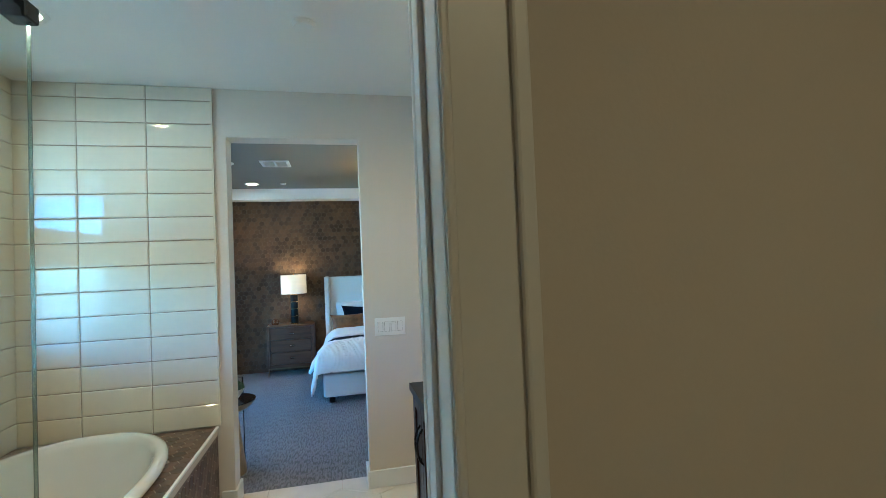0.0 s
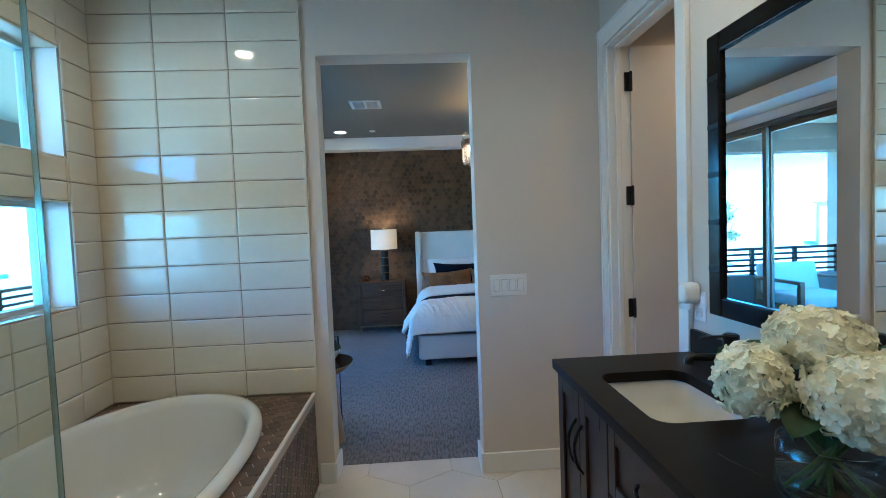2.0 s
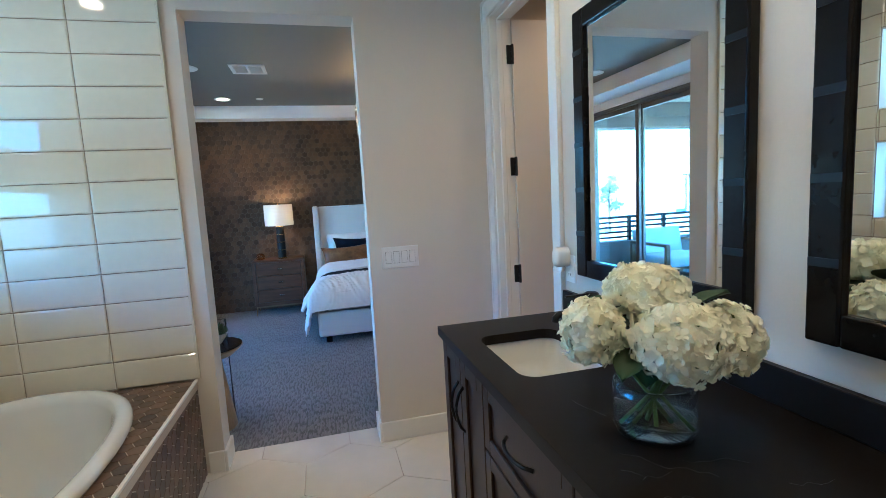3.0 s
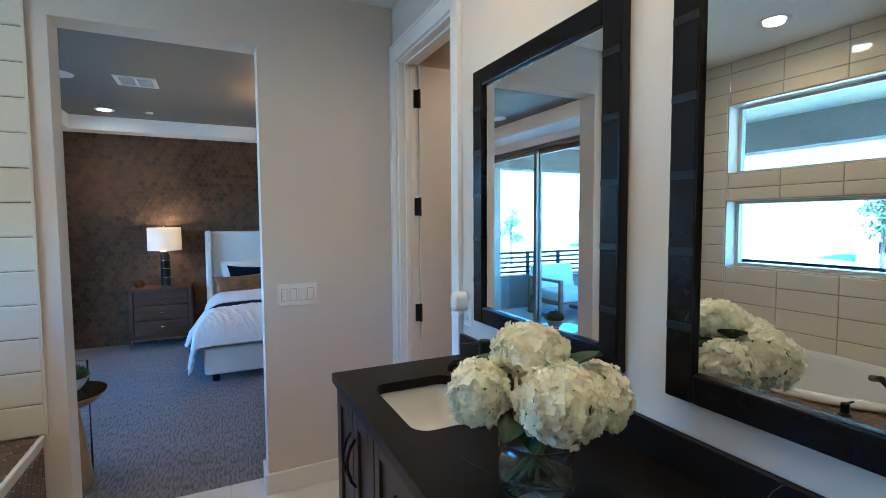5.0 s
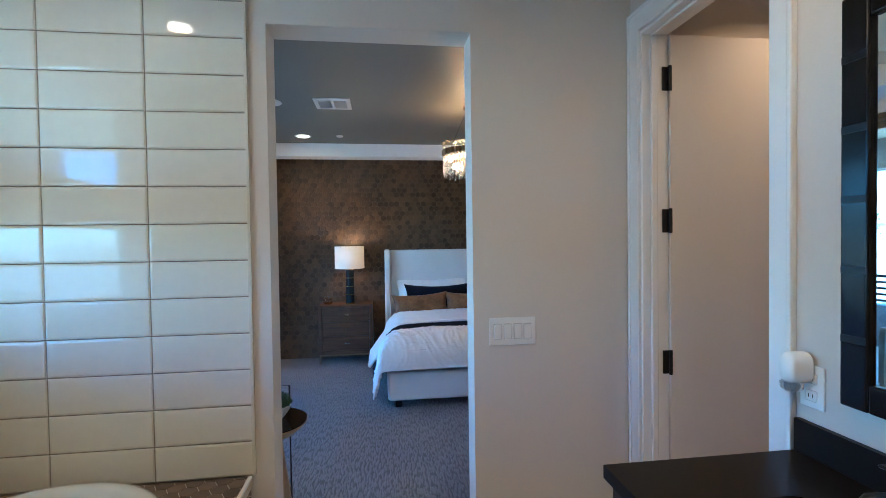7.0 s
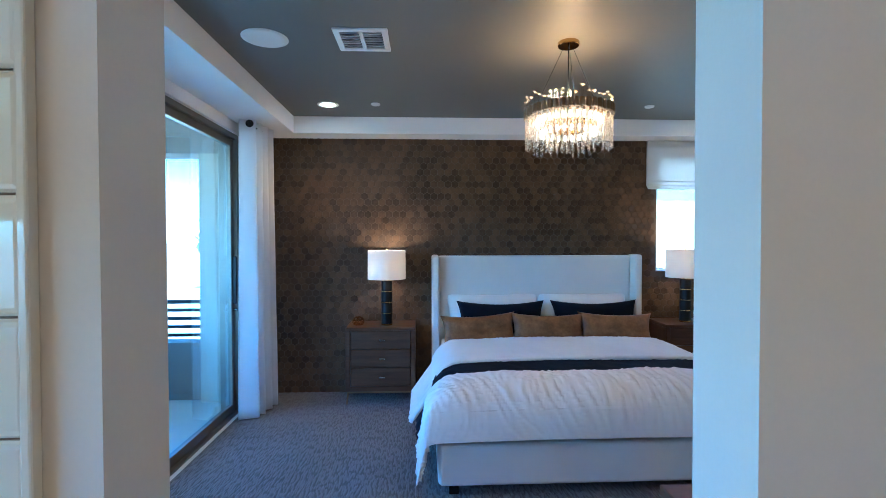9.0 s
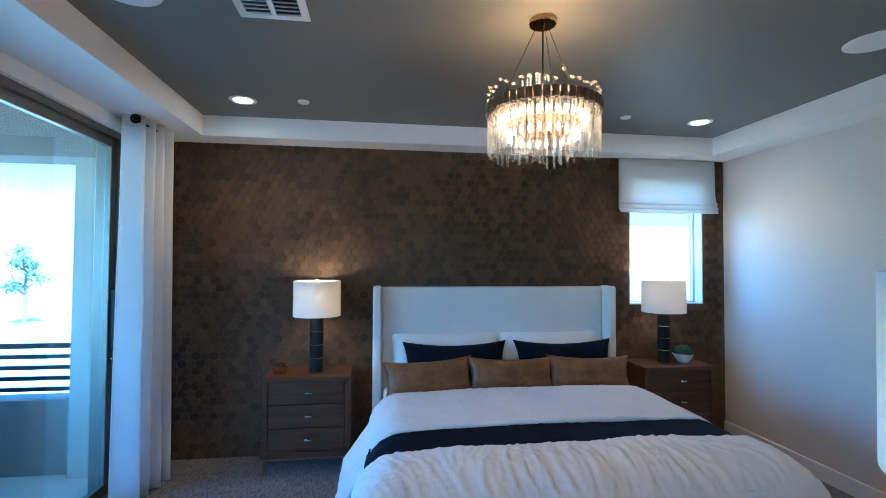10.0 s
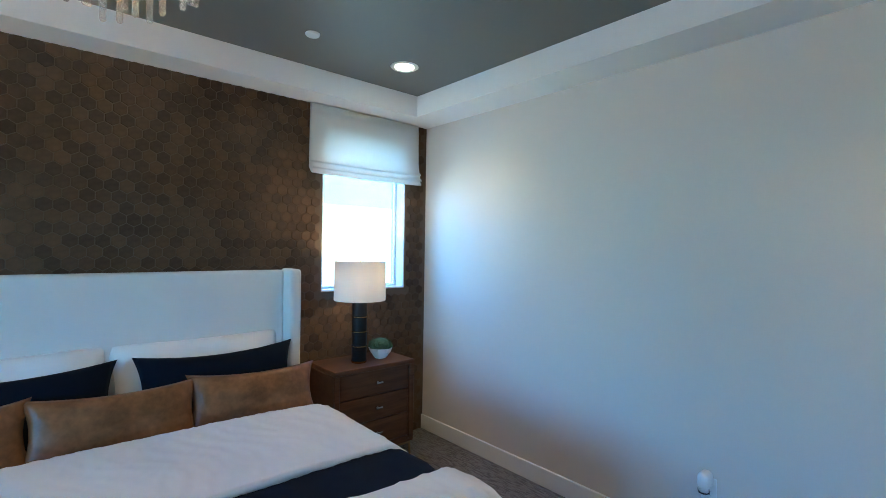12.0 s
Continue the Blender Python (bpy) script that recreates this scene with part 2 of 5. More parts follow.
M = {
    "wall": surface("wall_paint", (0.64, 0.585, 0.52), 0.8, big=0.8, small=140, vary=0.03, bump=0.12, dist=0.002, spec=0.2),
    "white_wall": surface("soffit_paint", (0.81, 0.80, 0.78), 0.6, big=0.8, small=140, vary=0.03, bump=0.1, dist=0.002),
    "bath_ceiling": surface("bath_ceiling_paint", (0.79, 0.78, 0.75), 0.65, big=0.8, small=140, vary=0.03, bump=0.1, dist=0.002),
    "dark_ceiling": surface("charcoal_ceiling_paint", (0.150, 0.148, 0.130), 0.55, big=0.8, small=120, vary=0.05, bump=0.12, dist=0.002),
    "trim": surface("trim_paint", (0.76, 0.75, 0.73), 0.38, big=2, small=90, vary=0.03, bump=0.04),
    "tile": surface("glazed_cream_tile", (0.66, 0.61, 0.50), 0.06, big=4, small=30, vary=0.05, bump=0.03, dist=0.0015, piece=0.35),
    "grout": surface("tan_grout", (0.20, 0.15, 0.10), 0.9, big=6, small=200, vary=0.15, bump=0.3),
    "floor_tile": surface("marble_floor_tile", (0.62, 0.59, 0.54), 0.25, big=2.5, small=9, vary=0.08, bump=0.02, piece=0.2),
    "floor_grout": surface("floor_grout", (0.46, 0.40, 0.34), 0.9, vary=0.1, bump=0.2),
    "mosaic": surface("brown_mosaic", (0.055, 0.033, 0.021), 0.42, big=9, small=120, vary=0.3, bump=0.1, piece=0.8, second=(0.135, 0.088, 0.058)),
    "mosaic_grout": surface("mosaic_grout", (0.55, 0.48, 0.40), 0.9, vary=0.1, bump=0.2),
    "hex": surface("brown_hex_tile", (0.016, 0.0092, 0.0052), 0.6, big=1.3, small=38, vary=0.25, bump=0.2, piece=0.45, second=(0.096, 0.056, 0.029), spec=0.25),
    "hex_grout": surface("brown_hex_grout", (0.105, 0.075, 0.048), 0.85, big=1.1, small=200, vary=0.2, bump=0.2),
    "carpet": carpet_material(),
    "porcelain": surface("white_porcelain", (0.70, 0.69, 0.66), 0.05, big=1, small=20, vary=0.02, bump=0, coat=0.6),
    "quartz": surface("black_quartz", (0.009, 0.0075, 0.007), 0.34, big=3, small=70, vary=0.3, bump=0.02, spec=0.12),
    "vein": surface("grey_vein", (0.16, 0.145, 0.135), 0.45, vary=0.3, big=30, small=200, bump=0),
    "vanity": surface("dark_stained_wood", (0.036, 0.021, 0.015), 0.38, big=3, small=30, vary=0.35, bump=0.06, stretch=(6, 6, 0.7), spec=0.3),
    "walnut": surface("walnut_wood", (0.078, 0.036, 0.018), 0.42, big=3, small=14, vary=0.5, bump=0.08, stretch=(0.8, 6, 9), spec=0.25),
    "black_metal": surface("matte_black_metal", (0.012, 0.012, 0.013), 0.35, 0.6, 3, 80, 0.2, 0.02),
    "black_frame": surface("black_lacquer", (0.006, 0.006, 0.007), 0.18, 0, 3, 40, 0.2, 0.02, spec=0.22),
    "chrome": surface("polished_steel", (0.62, 0.62, 0.63), 0.12, 1.0, 4, 60, 0.05, 0.01),
    "brass": surface("aged_brass", (0.50, 0.33, 0.13), 0.25, 1.0, 6, 80, 0.15, 0.03),
    "bronze": surface("brushed_bronze", (0.24, 0.16, 0.09), 0.38, 0.9, 6, 120, 0.2, 0.05),
    "black_leather": surface("black_leather", (0.007, 0.007, 0.008), 0.5, 0, 6, 220, 0.25, 0.2, 0.001, spec=0.2),
    "alu": surface("bronze_anodised_aluminium", (0.22, 0.20, 0.17), 0.4, 0.7, 3, 90, 0.08, 0.03),
    "alu_light": surface("silver_window_frame", (0.52, 0.53, 0.52), 0.35, 0.3, 3, 90, 0.05, 0.03),
    "linen": cloth("pale_linen", (0.70, 0.69, 0.66), weave=500, bump=0.25),
    "white_cotton": cloth("white_cotton", (0.80, 0.79, 0.77), weave=900, bump=0.15),
    "navy": cloth("navy_cotton", (0.0014, 0.0046, 0.0125), weave=700, bump=0.3, vary=0.2, sheen=0.0),
    "brown_leather": surface("tan_leather", (0.095, 0.041, 0.014), 0.40, 0, 7, 40, 0.25, 0.25, 0.002, second=(0.235, 0.108, 0.042), spec=0.3),
    "shade": cloth("lamp_shade_linen", (0.80, 0.77, 0.72), translucent=0.22, weave=700, bump=0.1),
    "sheer": cloth("sheer_curtain_cloth", (0.90, 0.90, 0.90), translucent=0.45, weave=800, bump=0.15),
    "blind": cloth("white_roman_blind_cloth", (0.80, 0.79, 0.77), translucent=0.5, weave=700, bump=0.15),
    "plastic": surface("white_plastic", (0.78, 0.77, 0.74), 0.3, vary=0.02, bump=0.0),
    "plant": surface("dark_green_leaf", (0.020, 0.055, 0.018), 0.5, 0, 12, 90, 0.4, 0.15, piece=0.5),
    "petal": cloth("cream_petals", (0.93, 0.91, 0.74), translucent=0.32, weave=60, bump=0.2, big=22, vary=0.10),
    "stem": surface("green_stem", (0.12, 0.17, 0.05), 0.5, vary=0.3, big=12, small=90),
    "ceramic": surface("white_ceramic", (0.76, 0.75, 0.72), 0.3, vary=0.04, bump=0.02),
    "oak": surface("teak_wood", (0.24, 0.15, 0.08), 0.5, 0, 3, 30, 0.35, 0.1, stretch=(1, 8, 8)),
    "tan_wood": surface("golden_tan_wood", (0.30, 0.19, 0.085), 0.4, 0, 3, 30, 0.3, 0.06, stretch=(6, 6, 0.8)),
    "cushion": cloth("outdoor_white_cushion", (0.78, 0.78, 0.76), weave=500, bump=0.2),
    # Stucco made paler and yellower: warm ground bounce put into its colour
    "stucco_bounce": surface("cream_stucco", (0.62, 0.55, 0.40), 0.9, 0, 1.2, 120, 0.06, 0.4, 0.003),
    "stucco": surface("tan_stucco", (0.44, 0.38, 0.29), 0.9, 0, 1.2, 120, 0.1, 0.5, 0.004),
    "stucco_dark": surface("brown_stucco", (0.24, 0.20, 0.165), 0.9, 0, 1.2, 120, 0.1, 0.5, 0.004),
    "deck": surface("balcony_concrete", (0.54, 0.49, 0.41), 0.8, 0, 1.5, 60, 0.1, 0.2, 0.002),
    "earth": surface("desert_ground", (0.42, 0.36, 0.29), 0.95, 0, 0.05, 2.0, 0.25, 0.3, 0.02),
    "bark": surface("bark", (0.14, 0.10, 0.07), 0.9, 0, 4, 40, 0.3, 0.5, 0.01),
    "leaf": surface("grey_green_leaf", (0.10, 0.12, 0.07), 0.6, 0, 4, 30, 0.4, 0.1, piece=0.5),
    "roof_tile": surface("clay_roof", (0.30, 0.20, 0.14), 0.8, 0, 2, 30, 0.25, 0.4, 0.01),
    # Slight glass tint, deepened so that its colour turns the daylight blue
    "pane": glass("window_pane", (0.72, 0.90, 1.0)),
    "shower_glass": glass("shower_glass", (0.965, 0.985, 0.98)),
    "clear": crystal("clear_glass"),
    "rod": rod_glass(),
    "clear_rod": glass("clear_rod", (0.96, 0.96, 0.95)),
    "polished_brass": surface("polished_brass", (0.55, 0.36, 0.14), 0.08, 1.0, 6, 80, 0.08, 0.0),
    "edge": crystal("green_glass_edge", (0.36, 0.47, 0.46), 0.2),
    "water": crystal("water", (0.97, 1, 0.98), 0, 1.33),
    "bulb": glow("lit_bulb", (1.0, 0.72, 0.46), 0.9),
    "down": glow("lit_downlight", (1.0, 0.80, 0.55), 3.0),
}
mm, mt, mp_, ml = nodes("silvered_mirror")
mp_.inputs["Metallic"].default_value, mp_.inputs["Roughness"].default_value = 1.0, 0.0
mp_.inputs["Base Color"].default_value = (0.86, 0.88, 0.87, 1)
M["mirror"] = mm


# ---------------------------------------------------------------- mesh helpers
def obj(name, bm, material, smooth=False):
    me = bpy.data.meshes.new(name)
    bm.normal_update()
    bm.to_mesh(me)
    bm.free()
    me.materials.append(M[material])
    if smooth:
        for p in me.polygons:
            p.use_smooth = True
    return new(name, me)


def part(name, bm, material, parent, label="", smooth=False):
    ob = obj(name, bm, material, smooth)
    ob.parent = parent
    if label:
        ob["label"] = label
    return ob


def thing(name, at=(0, 0, 0), label="", category="", group="", rz=0):
    ob = new(name)
    ob.empty_display_size = 0.1
    ob.matrix_world = pose(*at, 0, 0, rz)
    return tagged(ob, label, category, group)


def structure(name, bm, material, label="", category="", smooth=False):
    return tagged(obj(name, bm, material, smooth), label, category, kind="structure")


def box(x0, y0, z0, x1, y1, z1, bev=0.0, seg=2, bm=None):
    """A box, with rounded edges if bev is given; added to bm or new."""
    b = bmesh.new()
    vs = [b.verts.new((x, y, z)) for z in (z0, z1) for y in (y0, y1) for x in (x0, x1)]
    for f in ((0, 2, 3, 1), (4, 5, 7, 6), (0, 1, 5, 4), (2, 6, 7, 3), (0, 4, 6, 2), (1, 3, 7, 5)):
        b.faces.new([vs[i] for i in f])
    if bev:
        bmesh.ops.bevel(b, geom=list(b.edges), offset=bev, segments=seg, affect="EDGES", profile=0.5)
    return join(bm, b) if bm is not None else b


def join(bm, b, m=None):
    if m is not None:
        b.transform(m)
    me = bpy.data.meshes.new("tmp")
    b.to_mesh(me)
    b.free()
    bm.from_mesh(me)
    bpy.data.meshes.remove(me)
    return bm


def lathe(profile, seg=32, bm=None, at=(0, 0, 0), caps=True):
    """A turned body: (radius, height) from bottom to top."""
    b = bmesh.new()
    rings = []
    for r, z in profile:
        rings.append([b.verts.new((r * math.cos(2 * math.pi * i / seg), r * math.sin(2 * math.pi * i / seg), z)) for i in range(seg)])
    for a, c in zip(rings, rings[1:]):
        for i in range(seg):
            b.faces.new((a[i], a[(i + 1) % seg], c[(i + 1) % seg], c[i]))
    if caps:
        b.faces.new(rings[0][::-1])
        b.faces.new(rings[-1])
    b.transform(Matrix.Translation(at))
    return join(bm, b) if bm is not None else b


def tube(pts, r, seg=10, bm=None):
    """A round bar along a line of points."""
    b = bmesh.new()
    pts = [Vector(p) for p in pts]
    rings = []
    for i, p in enumerate(pts):
        d = (pts[min(i + 1, len(pts) - 1)] - pts[max(i - 1, 0)]).normalized()
        q = d.to_track_quat("Z", "Y")
        rad = r[i] if isinstance(r, (list, tuple)) else r
        rings.append([b.verts.new(p + q @ Vector((rad * math.cos(2 * math.pi * k / seg), rad * math.sin(2 * math.pi * k / seg), 0))) for k in range(seg)])
    for a, c in zip(rings, rings[1:]):
        for i in range(seg):
            b.faces.new((a[i], a[(i + 1) % seg], c[(i + 1) % seg], c[i]))
    b.faces.new(rings[0][::-1])
    b.faces.new(rings[-1])
    return join(bm, b) if bm is not None else b


def prism(poly, z0, z1, inset=0.0, rise=0.0, bm=None):
    """An upright prism over a polygon in x and y, its top edge chamfered by inset and rise."""
    b = bmesh.new()
    cx, cy = sum(p[0] for p in poly) / len(poly), sum(p[1] for p in poly) / len(poly)
    rad = max(math.hypot(p[0] - cx, p[1] - cy) for p in poly)
    k = 1 - inset / rad
    lo = [b.verts.new((x, y, z0)) for x, y in poly]
    mid = [b.verts.new((x, y, z1 - rise)) for x, y in poly]
    n = len(poly)
    loops = [lo, mid]
    if inset:
        loops.append([b.verts.new((cx + (x - cx) * k, cy + (y - cy) * k, z1)) for x, y in poly])
    for a, c in zip(loops, loops[1:]):
        for i in range(n):
            b.faces.new((a[i], a[(i + 1) % n], c[(i + 1) % n], c[i]))
    b.faces.new(loops[-1])
    return join(bm, b) if bm is not None else b


def holed(x0, y0, x1, y1, holes, z0, z1):
    """A slab with holes, each a loop of (x, y)."""
    b = bmesh.new()
    loops = [[(x0, y0), (x1, y0), (x1, y1), (x0, y1)]] + holes
    tops = []
    for z in (z0, z1):
        edges, rings = [], []
        for lp in loops:
            vs = [b.verts.new((x, y, z)) for x, y in lp]
            rings.append(vs)
            edges += [b.edges.new((vs[i], vs[(i + 1) % len(vs)])) for i in range(len(vs))]
        bmesh.ops.triangle_fill(b, use_beauty=True, use_dissolve=False, edges=edges)
        tops.append(rings)
    for lo, hi in zip(*tops):
        for i in range(len(lo)):
            j = (i + 1) % len(lo)
            b.faces.new((lo[i], lo[j], hi[j], hi[i]))
    bmesh.ops.recalc_face_normals(b, faces=list(b.faces))
    return b


def round_rect(cx, cy, w, h, r, n=6):
    out = []
    for sx, sy, a0 in ((1, 1, 0), (-1, 1, 90), (-1, -1, 180), (1, -1, 270)):
        for i in range(n + 1):
            a = radians(a0 + 90 * i / n)
            out.append((cx + sx * (w / 2 - r) + r * math.cos(a), cy + sy * (h / 2 - r) + r * math.sin(a)))
    return out


def wall_boxes(fixed, a0, a1, z0, z1, openings, along):
    """A thick wall with openings (a0, a1, z0, z1), as butted boxes. fixed: its two faces; along: 'x' or 'y'."""
    bm = bmesh.new()

    def add(a, b, c, d):
        if b - a > 1e-4 and d - c > 1e-4:
            if along == "y":
                box(fixed[0], a, c, fixed[1], b, d, bm=bm)
            else:
                box(a, fixed[0], c, b, fixed[1], d, bm=bm)
    spans = sorted({(o[0], o[1]) for o in openings})
    at = a0
    for s0, s1 in spans:
        add(at, s0, z0, z1)
        z = z0
        for o in sorted((o for o in openings if (o[0], o[1]) == (s0, s1)), key=lambda o: o[2]):
            add(s0, s1, z, o[2])
            z = o[3]
        add(s0, s1, z, z1)
        at = s1
    add(at, a1, z0, z1)
    return bm


# ---------------------------------------------------------------- structure
XL, XR, YW, YB, XV = -1.90, 3.10, 3.36, 7.52, 0.92
YW2 = 3.515
OPEN = (-0.695, 0.17, 0.0, 2.423)
CEIL, SOF, TRAY = 2.745, 2.563, 2.722
WIN_LO, WIN_HI = (1.72, 3.13, 1.115, 1.65), (1.72, 3.13, 1.862, 2.408)
SLIDER = (3.95, 7.02, 0.0, 2.472)
BACKWIN = (2.14, 2.885, 1.212, 2.35)

structure("wall_partition", wall_boxes((YW, YW2), XL, XR + 0.15, 0, 2.9, [OPEN], "x"), "wall", "greige painted wall with a cased opening", "wall")
structure("wall_left", wall_boxes((XL - 0.2, XL), -1.7, YB + 0.2, -0.2, 2.9, [WIN_LO, WIN_HI, SLIDER], "y"), "white_wall", "white exterior wall with windows and sliding door", "wall")
structure("wall_back", wall_boxes((YB, YB + 0.2), XL, XR + 0.15, 0, 2.9, [BACKWIN], "x"), "hex_grout", "accent wall behind the bed", "wall")
structure("wall_right", wall_boxes((XR, XR + 0.15), YW2, YB, 0, 2.9, [], "y"), "wall", "greige painted bedroom wall", "wall")
WC_DOOR = (2.567, 3.275, 0.0, 2.42)
structure("wall_vanity", wall_boxes((XV, XV + 0.12), 0.675, YW, 0, CEIL, [WC_DOOR], "y"), "wall", "greige painted wall behind the vanity", "wall")
ENTRY = (-0.72, 0.12, 0.0, 2.44)
structure("wall_entry", wall_boxes((0.535, 0.675), XL, XV + 0.12, 0, CEIL, [ENTRY], "x"), "wall", "greige painted wall with doorway", "wall")
structure("wall_closet", wall_boxes((-1.7, -1.6), XL, 2.4, 0, CEIL, [], "x"), "wall")
structure("wall_closet_side", wall_boxes((2.4, 2.5), -1.7, YW, 0, CEIL, [], "y"), "wall")
structure("wall_wc", wall_boxes((1.9, 2.0), XV + 0.12, 2.4, 0, CEIL, [], "x"), "wall")
structure("ceiling_bath", box(XL, -1.7, CEIL, 2.5, YW, CEIL + 0.1), "bath_ceiling", "white painted bathroom ceiling", "ceiling")
TX0, TX1, TY0, TY1 = -1.51, 2.81, 3.80, 7.28
bm = bmesh.new()
box(XL, TY1, SOF, XR, YB, 2.9, bm=bm)
box(XL, YW2, SOF, XR, TY0, 2.9, bm=bm)
box(XL, TY0, SOF, TX0, TY1, 2.9, bm=bm)
box(TX1, TY0, SOF, XR, TY1, 2.9, bm=bm)
structure("ceiling_soffit", bm, "white_wall", "white stepped soffit round the tray ceiling", "ceiling")
structure("ceiling_tray", box(TX0, TY0, TRAY, TX1, TY1, 2.9), "dark_ceiling", "charcoal painted tray ceiling", "ceiling")
structure("roof_slab", box(XL - 0.2, -1.7, 2.9, 3.4, YB + 0.4, 3.1), "stucco")
structure("floor_carpet", box(XL, 3.555, -0.1, XR, YB, 0.0), "carpet", "grey patterned loop carpet", "carpet")
structure("floor_bath", box(XL, -1.7, -0.1, 2.5, 3.555, -0.008), "floor_grout", "white hexagonal stone tile floor", "floor")


def baseboard(name, x0, y0, x1, y1):
    return structure(name, box(x0, y0, 0, x1, y1, 0.118, 0.003, 1), "trim", "white painted baseboard", "baseboard")


baseboard("baseboard", 0.17, YW - 0.016, XV - 0.02, YW)
baseboard("baseboard", 0.154, YW - 0.016, 0.17, YW2 + 0.016)
baseboard("baseboard", -0.695, YW - 0.016, -0.679, YW2 + 0.016)
baseboard("baseboard", -0.775, YW - 0.016, -0.695, YW)
baseboard("baseboard", XR - 0.016, YW2, XR, YB)
baseboard("baseboard", 0.17, YW2, XR - 0.016, YW2 + 0.016)
baseboard("baseboard", XL, 7.03, XL + 0.016, YB)

# ---------------------------------------------------------------- openings, casings, doors
def pane_frame(name, parent, plane, a0, a1, z0, z1, x0, x1, w, material, along="y"):
    """Four bars round an opening (its own part each) between depths x0 and x1."""
    def bar(nm, p0, p1, q0, q1):
        if along == "y":
            b = box(x0, p0, q0, x1, p1, q1, 0.003, 1)
        else:
            b = box(p0, x0, q0, p1, x1, q1, 0.003, 1)
        part(nm, b, material, parent)
    bar(name, a0, a0 + w, z0, z1)
    bar(name, a1 - w, a1, z0, z1)
    bar(name, a0 + w, a1 - w, z0, z0 + w)
    bar(name, a0 + w, a1 - w, z1 - w, z1)


def pane(parent, b, material="pane"):
    ob = part("pane", b, material, parent)
    ob.visible_shadow = False
    return ob


for nm, (a0, a1, z0, z1) in (("window_1", WIN_LO), ("window_2", WIN_HI)):
    w_ = tagged(thing(nm, (0, 0, 0), "wide bathroom window in a slim grey metal frame", "window"), kind="structure")
    pane_frame("window_frame", w_, 0, a0, a1, z0, z1, XL - 0.17, XL - 0.115, 0.03, "alu_light")
    pane(w_, box(XL - 0.146, a0 + 0.03, z0 + 0.03, XL - 0.140, a1 - 0.03, z1 - 0.03))
w_ = tagged(thing("window_3", (0, 0, 0), "narrow window in a pale frame beside the bed", "window"), kind="structure")
pane_frame("window_frame", w_, 0, *BACKWIN, YB + 0.11, YB + 0.16, 0.03, "trim", "x")
pane(w_, box(BACKWIN[0] + 0.02, YB + 0.13, BACKWIN[2] + 0.02, BACKWIN[1] - 0.02, YB + 0.136, BACKWIN[3] - 0.02))
part("window_sill", box(BACKWIN[0], YB + 0.002, BACKWIN[2], BACKWIN[1], YB + 0.11, BACKWIN[2] + 0.012, 0.002, 1), "trim", w_)
part("reveal", box(BACKWIN[1] - 0.012, YB + 0.002, BACKWIN[2] + 0.012, BACKWIN[1], YB + 0.11, BACKWIN[3], 0.002, 1), "trim", w_)
part("reveal", box(BACKWIN[0], YB + 0.002, BACKWIN[2] + 0.012, BACKWIN[0] + 0.012, YB + 0.11, BACKWIN[3], 0.002, 1), "trim", w_)

sd = tagged(thing("door_1", (0, 0, 0), "sliding glass patio door in a bronze metal frame", "sliding door"), kind="structure")
part("track", box(XL - 0.19, SLIDER[0], 0.0, XL - 0.03, SLIDER[1], 0.022, 0.003, 1), "alu", sd)
for k in range(3):
    part("rail_groove", box(XL - 0.165 + 0.045 * k, SLIDER[0], 0.022, XL - 0.155 + 0.045 * k, SLIDER[1], 0.034), "alu", sd)
part("head", box(XL - 0.19, SLIDER[0], SLIDER[3] - 0.045, XL - 0.03, SLIDER[1], SLIDER[3], 0.003, 1), "alu", sd)
for ya in (SLIDER[0], SLIDER[1] - 0.045):
    part("jamb", box(XL - 0.19, ya, 0.022, XL - 0.03, ya + 0.045, SLIDER[3] - 0.045, 0.003, 1), "alu", sd)
for ya, yb, xo in ((SLIDER[0] + 0.045, 5.80, XL - 0.155), (5.74, SLIDER[1] - 0.045, XL - 0.098)):
    pane_frame("panel_frame", sd, 0, ya, yb, 0.034, SLIDER[3] - 0.045, xo, xo + 0.04, 0.062, "alu")
    pane(sd, box(xo + 0.017, ya + 0.055, 0.09, xo + 0.023, yb - 0.055, SLIDER[3] - 0.1))
part("pull_handle", box(XL - 0.058, SLIDER[1] - 0.085, 0.98, XL - 0.025, SLIDER[1] - 0.068, 1.40, 0.004, 1), "black_metal", sd, "long black pull handle")
part("thumb_latch", tube([(XL - 0.058, SLIDER[1] - 0.075, 0.93), (XL - 0.02, SLIDER[1] - 0.075, 0.93)], 0.012), "chrome", sd, "small steel thumb latch")


def casing(name, x0, y0, z0, x1, y1, z1):
    return structure(name, box(x0, y0, z0, x1, y1, z1, 0.004, 2), "trim", "white painted door casing", "trim")


# WC door: casing on the vanity wall, jamb lining, stop, open leaf
casing("trim_wc", XV - 0.018, 3.275, 0, XV, 3.352, 2.515)
casing("trim_wc", XV - 0.018, 2.486, 0, XV, 2.565, 2.515)
casing("trim_wc", XV - 0.018, 2.565, 2.425, XV, 3.275, 2.515)
casing("trim_wc_bead", XV - 0.024, 3.338, 0, XV - 0.016, 3.354, 2.517)
casing("trim_wc_bead", XV - 0.024, 2.484, 0, XV - 0.016, 2.500, 2.517)
casing("trim_wc_bead", XV - 0.024, 2.500, 2.501, XV - 0.016, 3.338, 2.517)
casing("trim_wc_jamb", XV - 0.004, 3.262, 0, XV + 0.122, 3.278, 2.412)
casing("trim_wc_jamb", XV - 0.004, 2.562, 0, XV + 0.122, 2.578, 2.412)
casing("trim_wc_jamb", XV - 0.004, 2.562, 2.408, XV + 0.122, 3.278, 2.424)
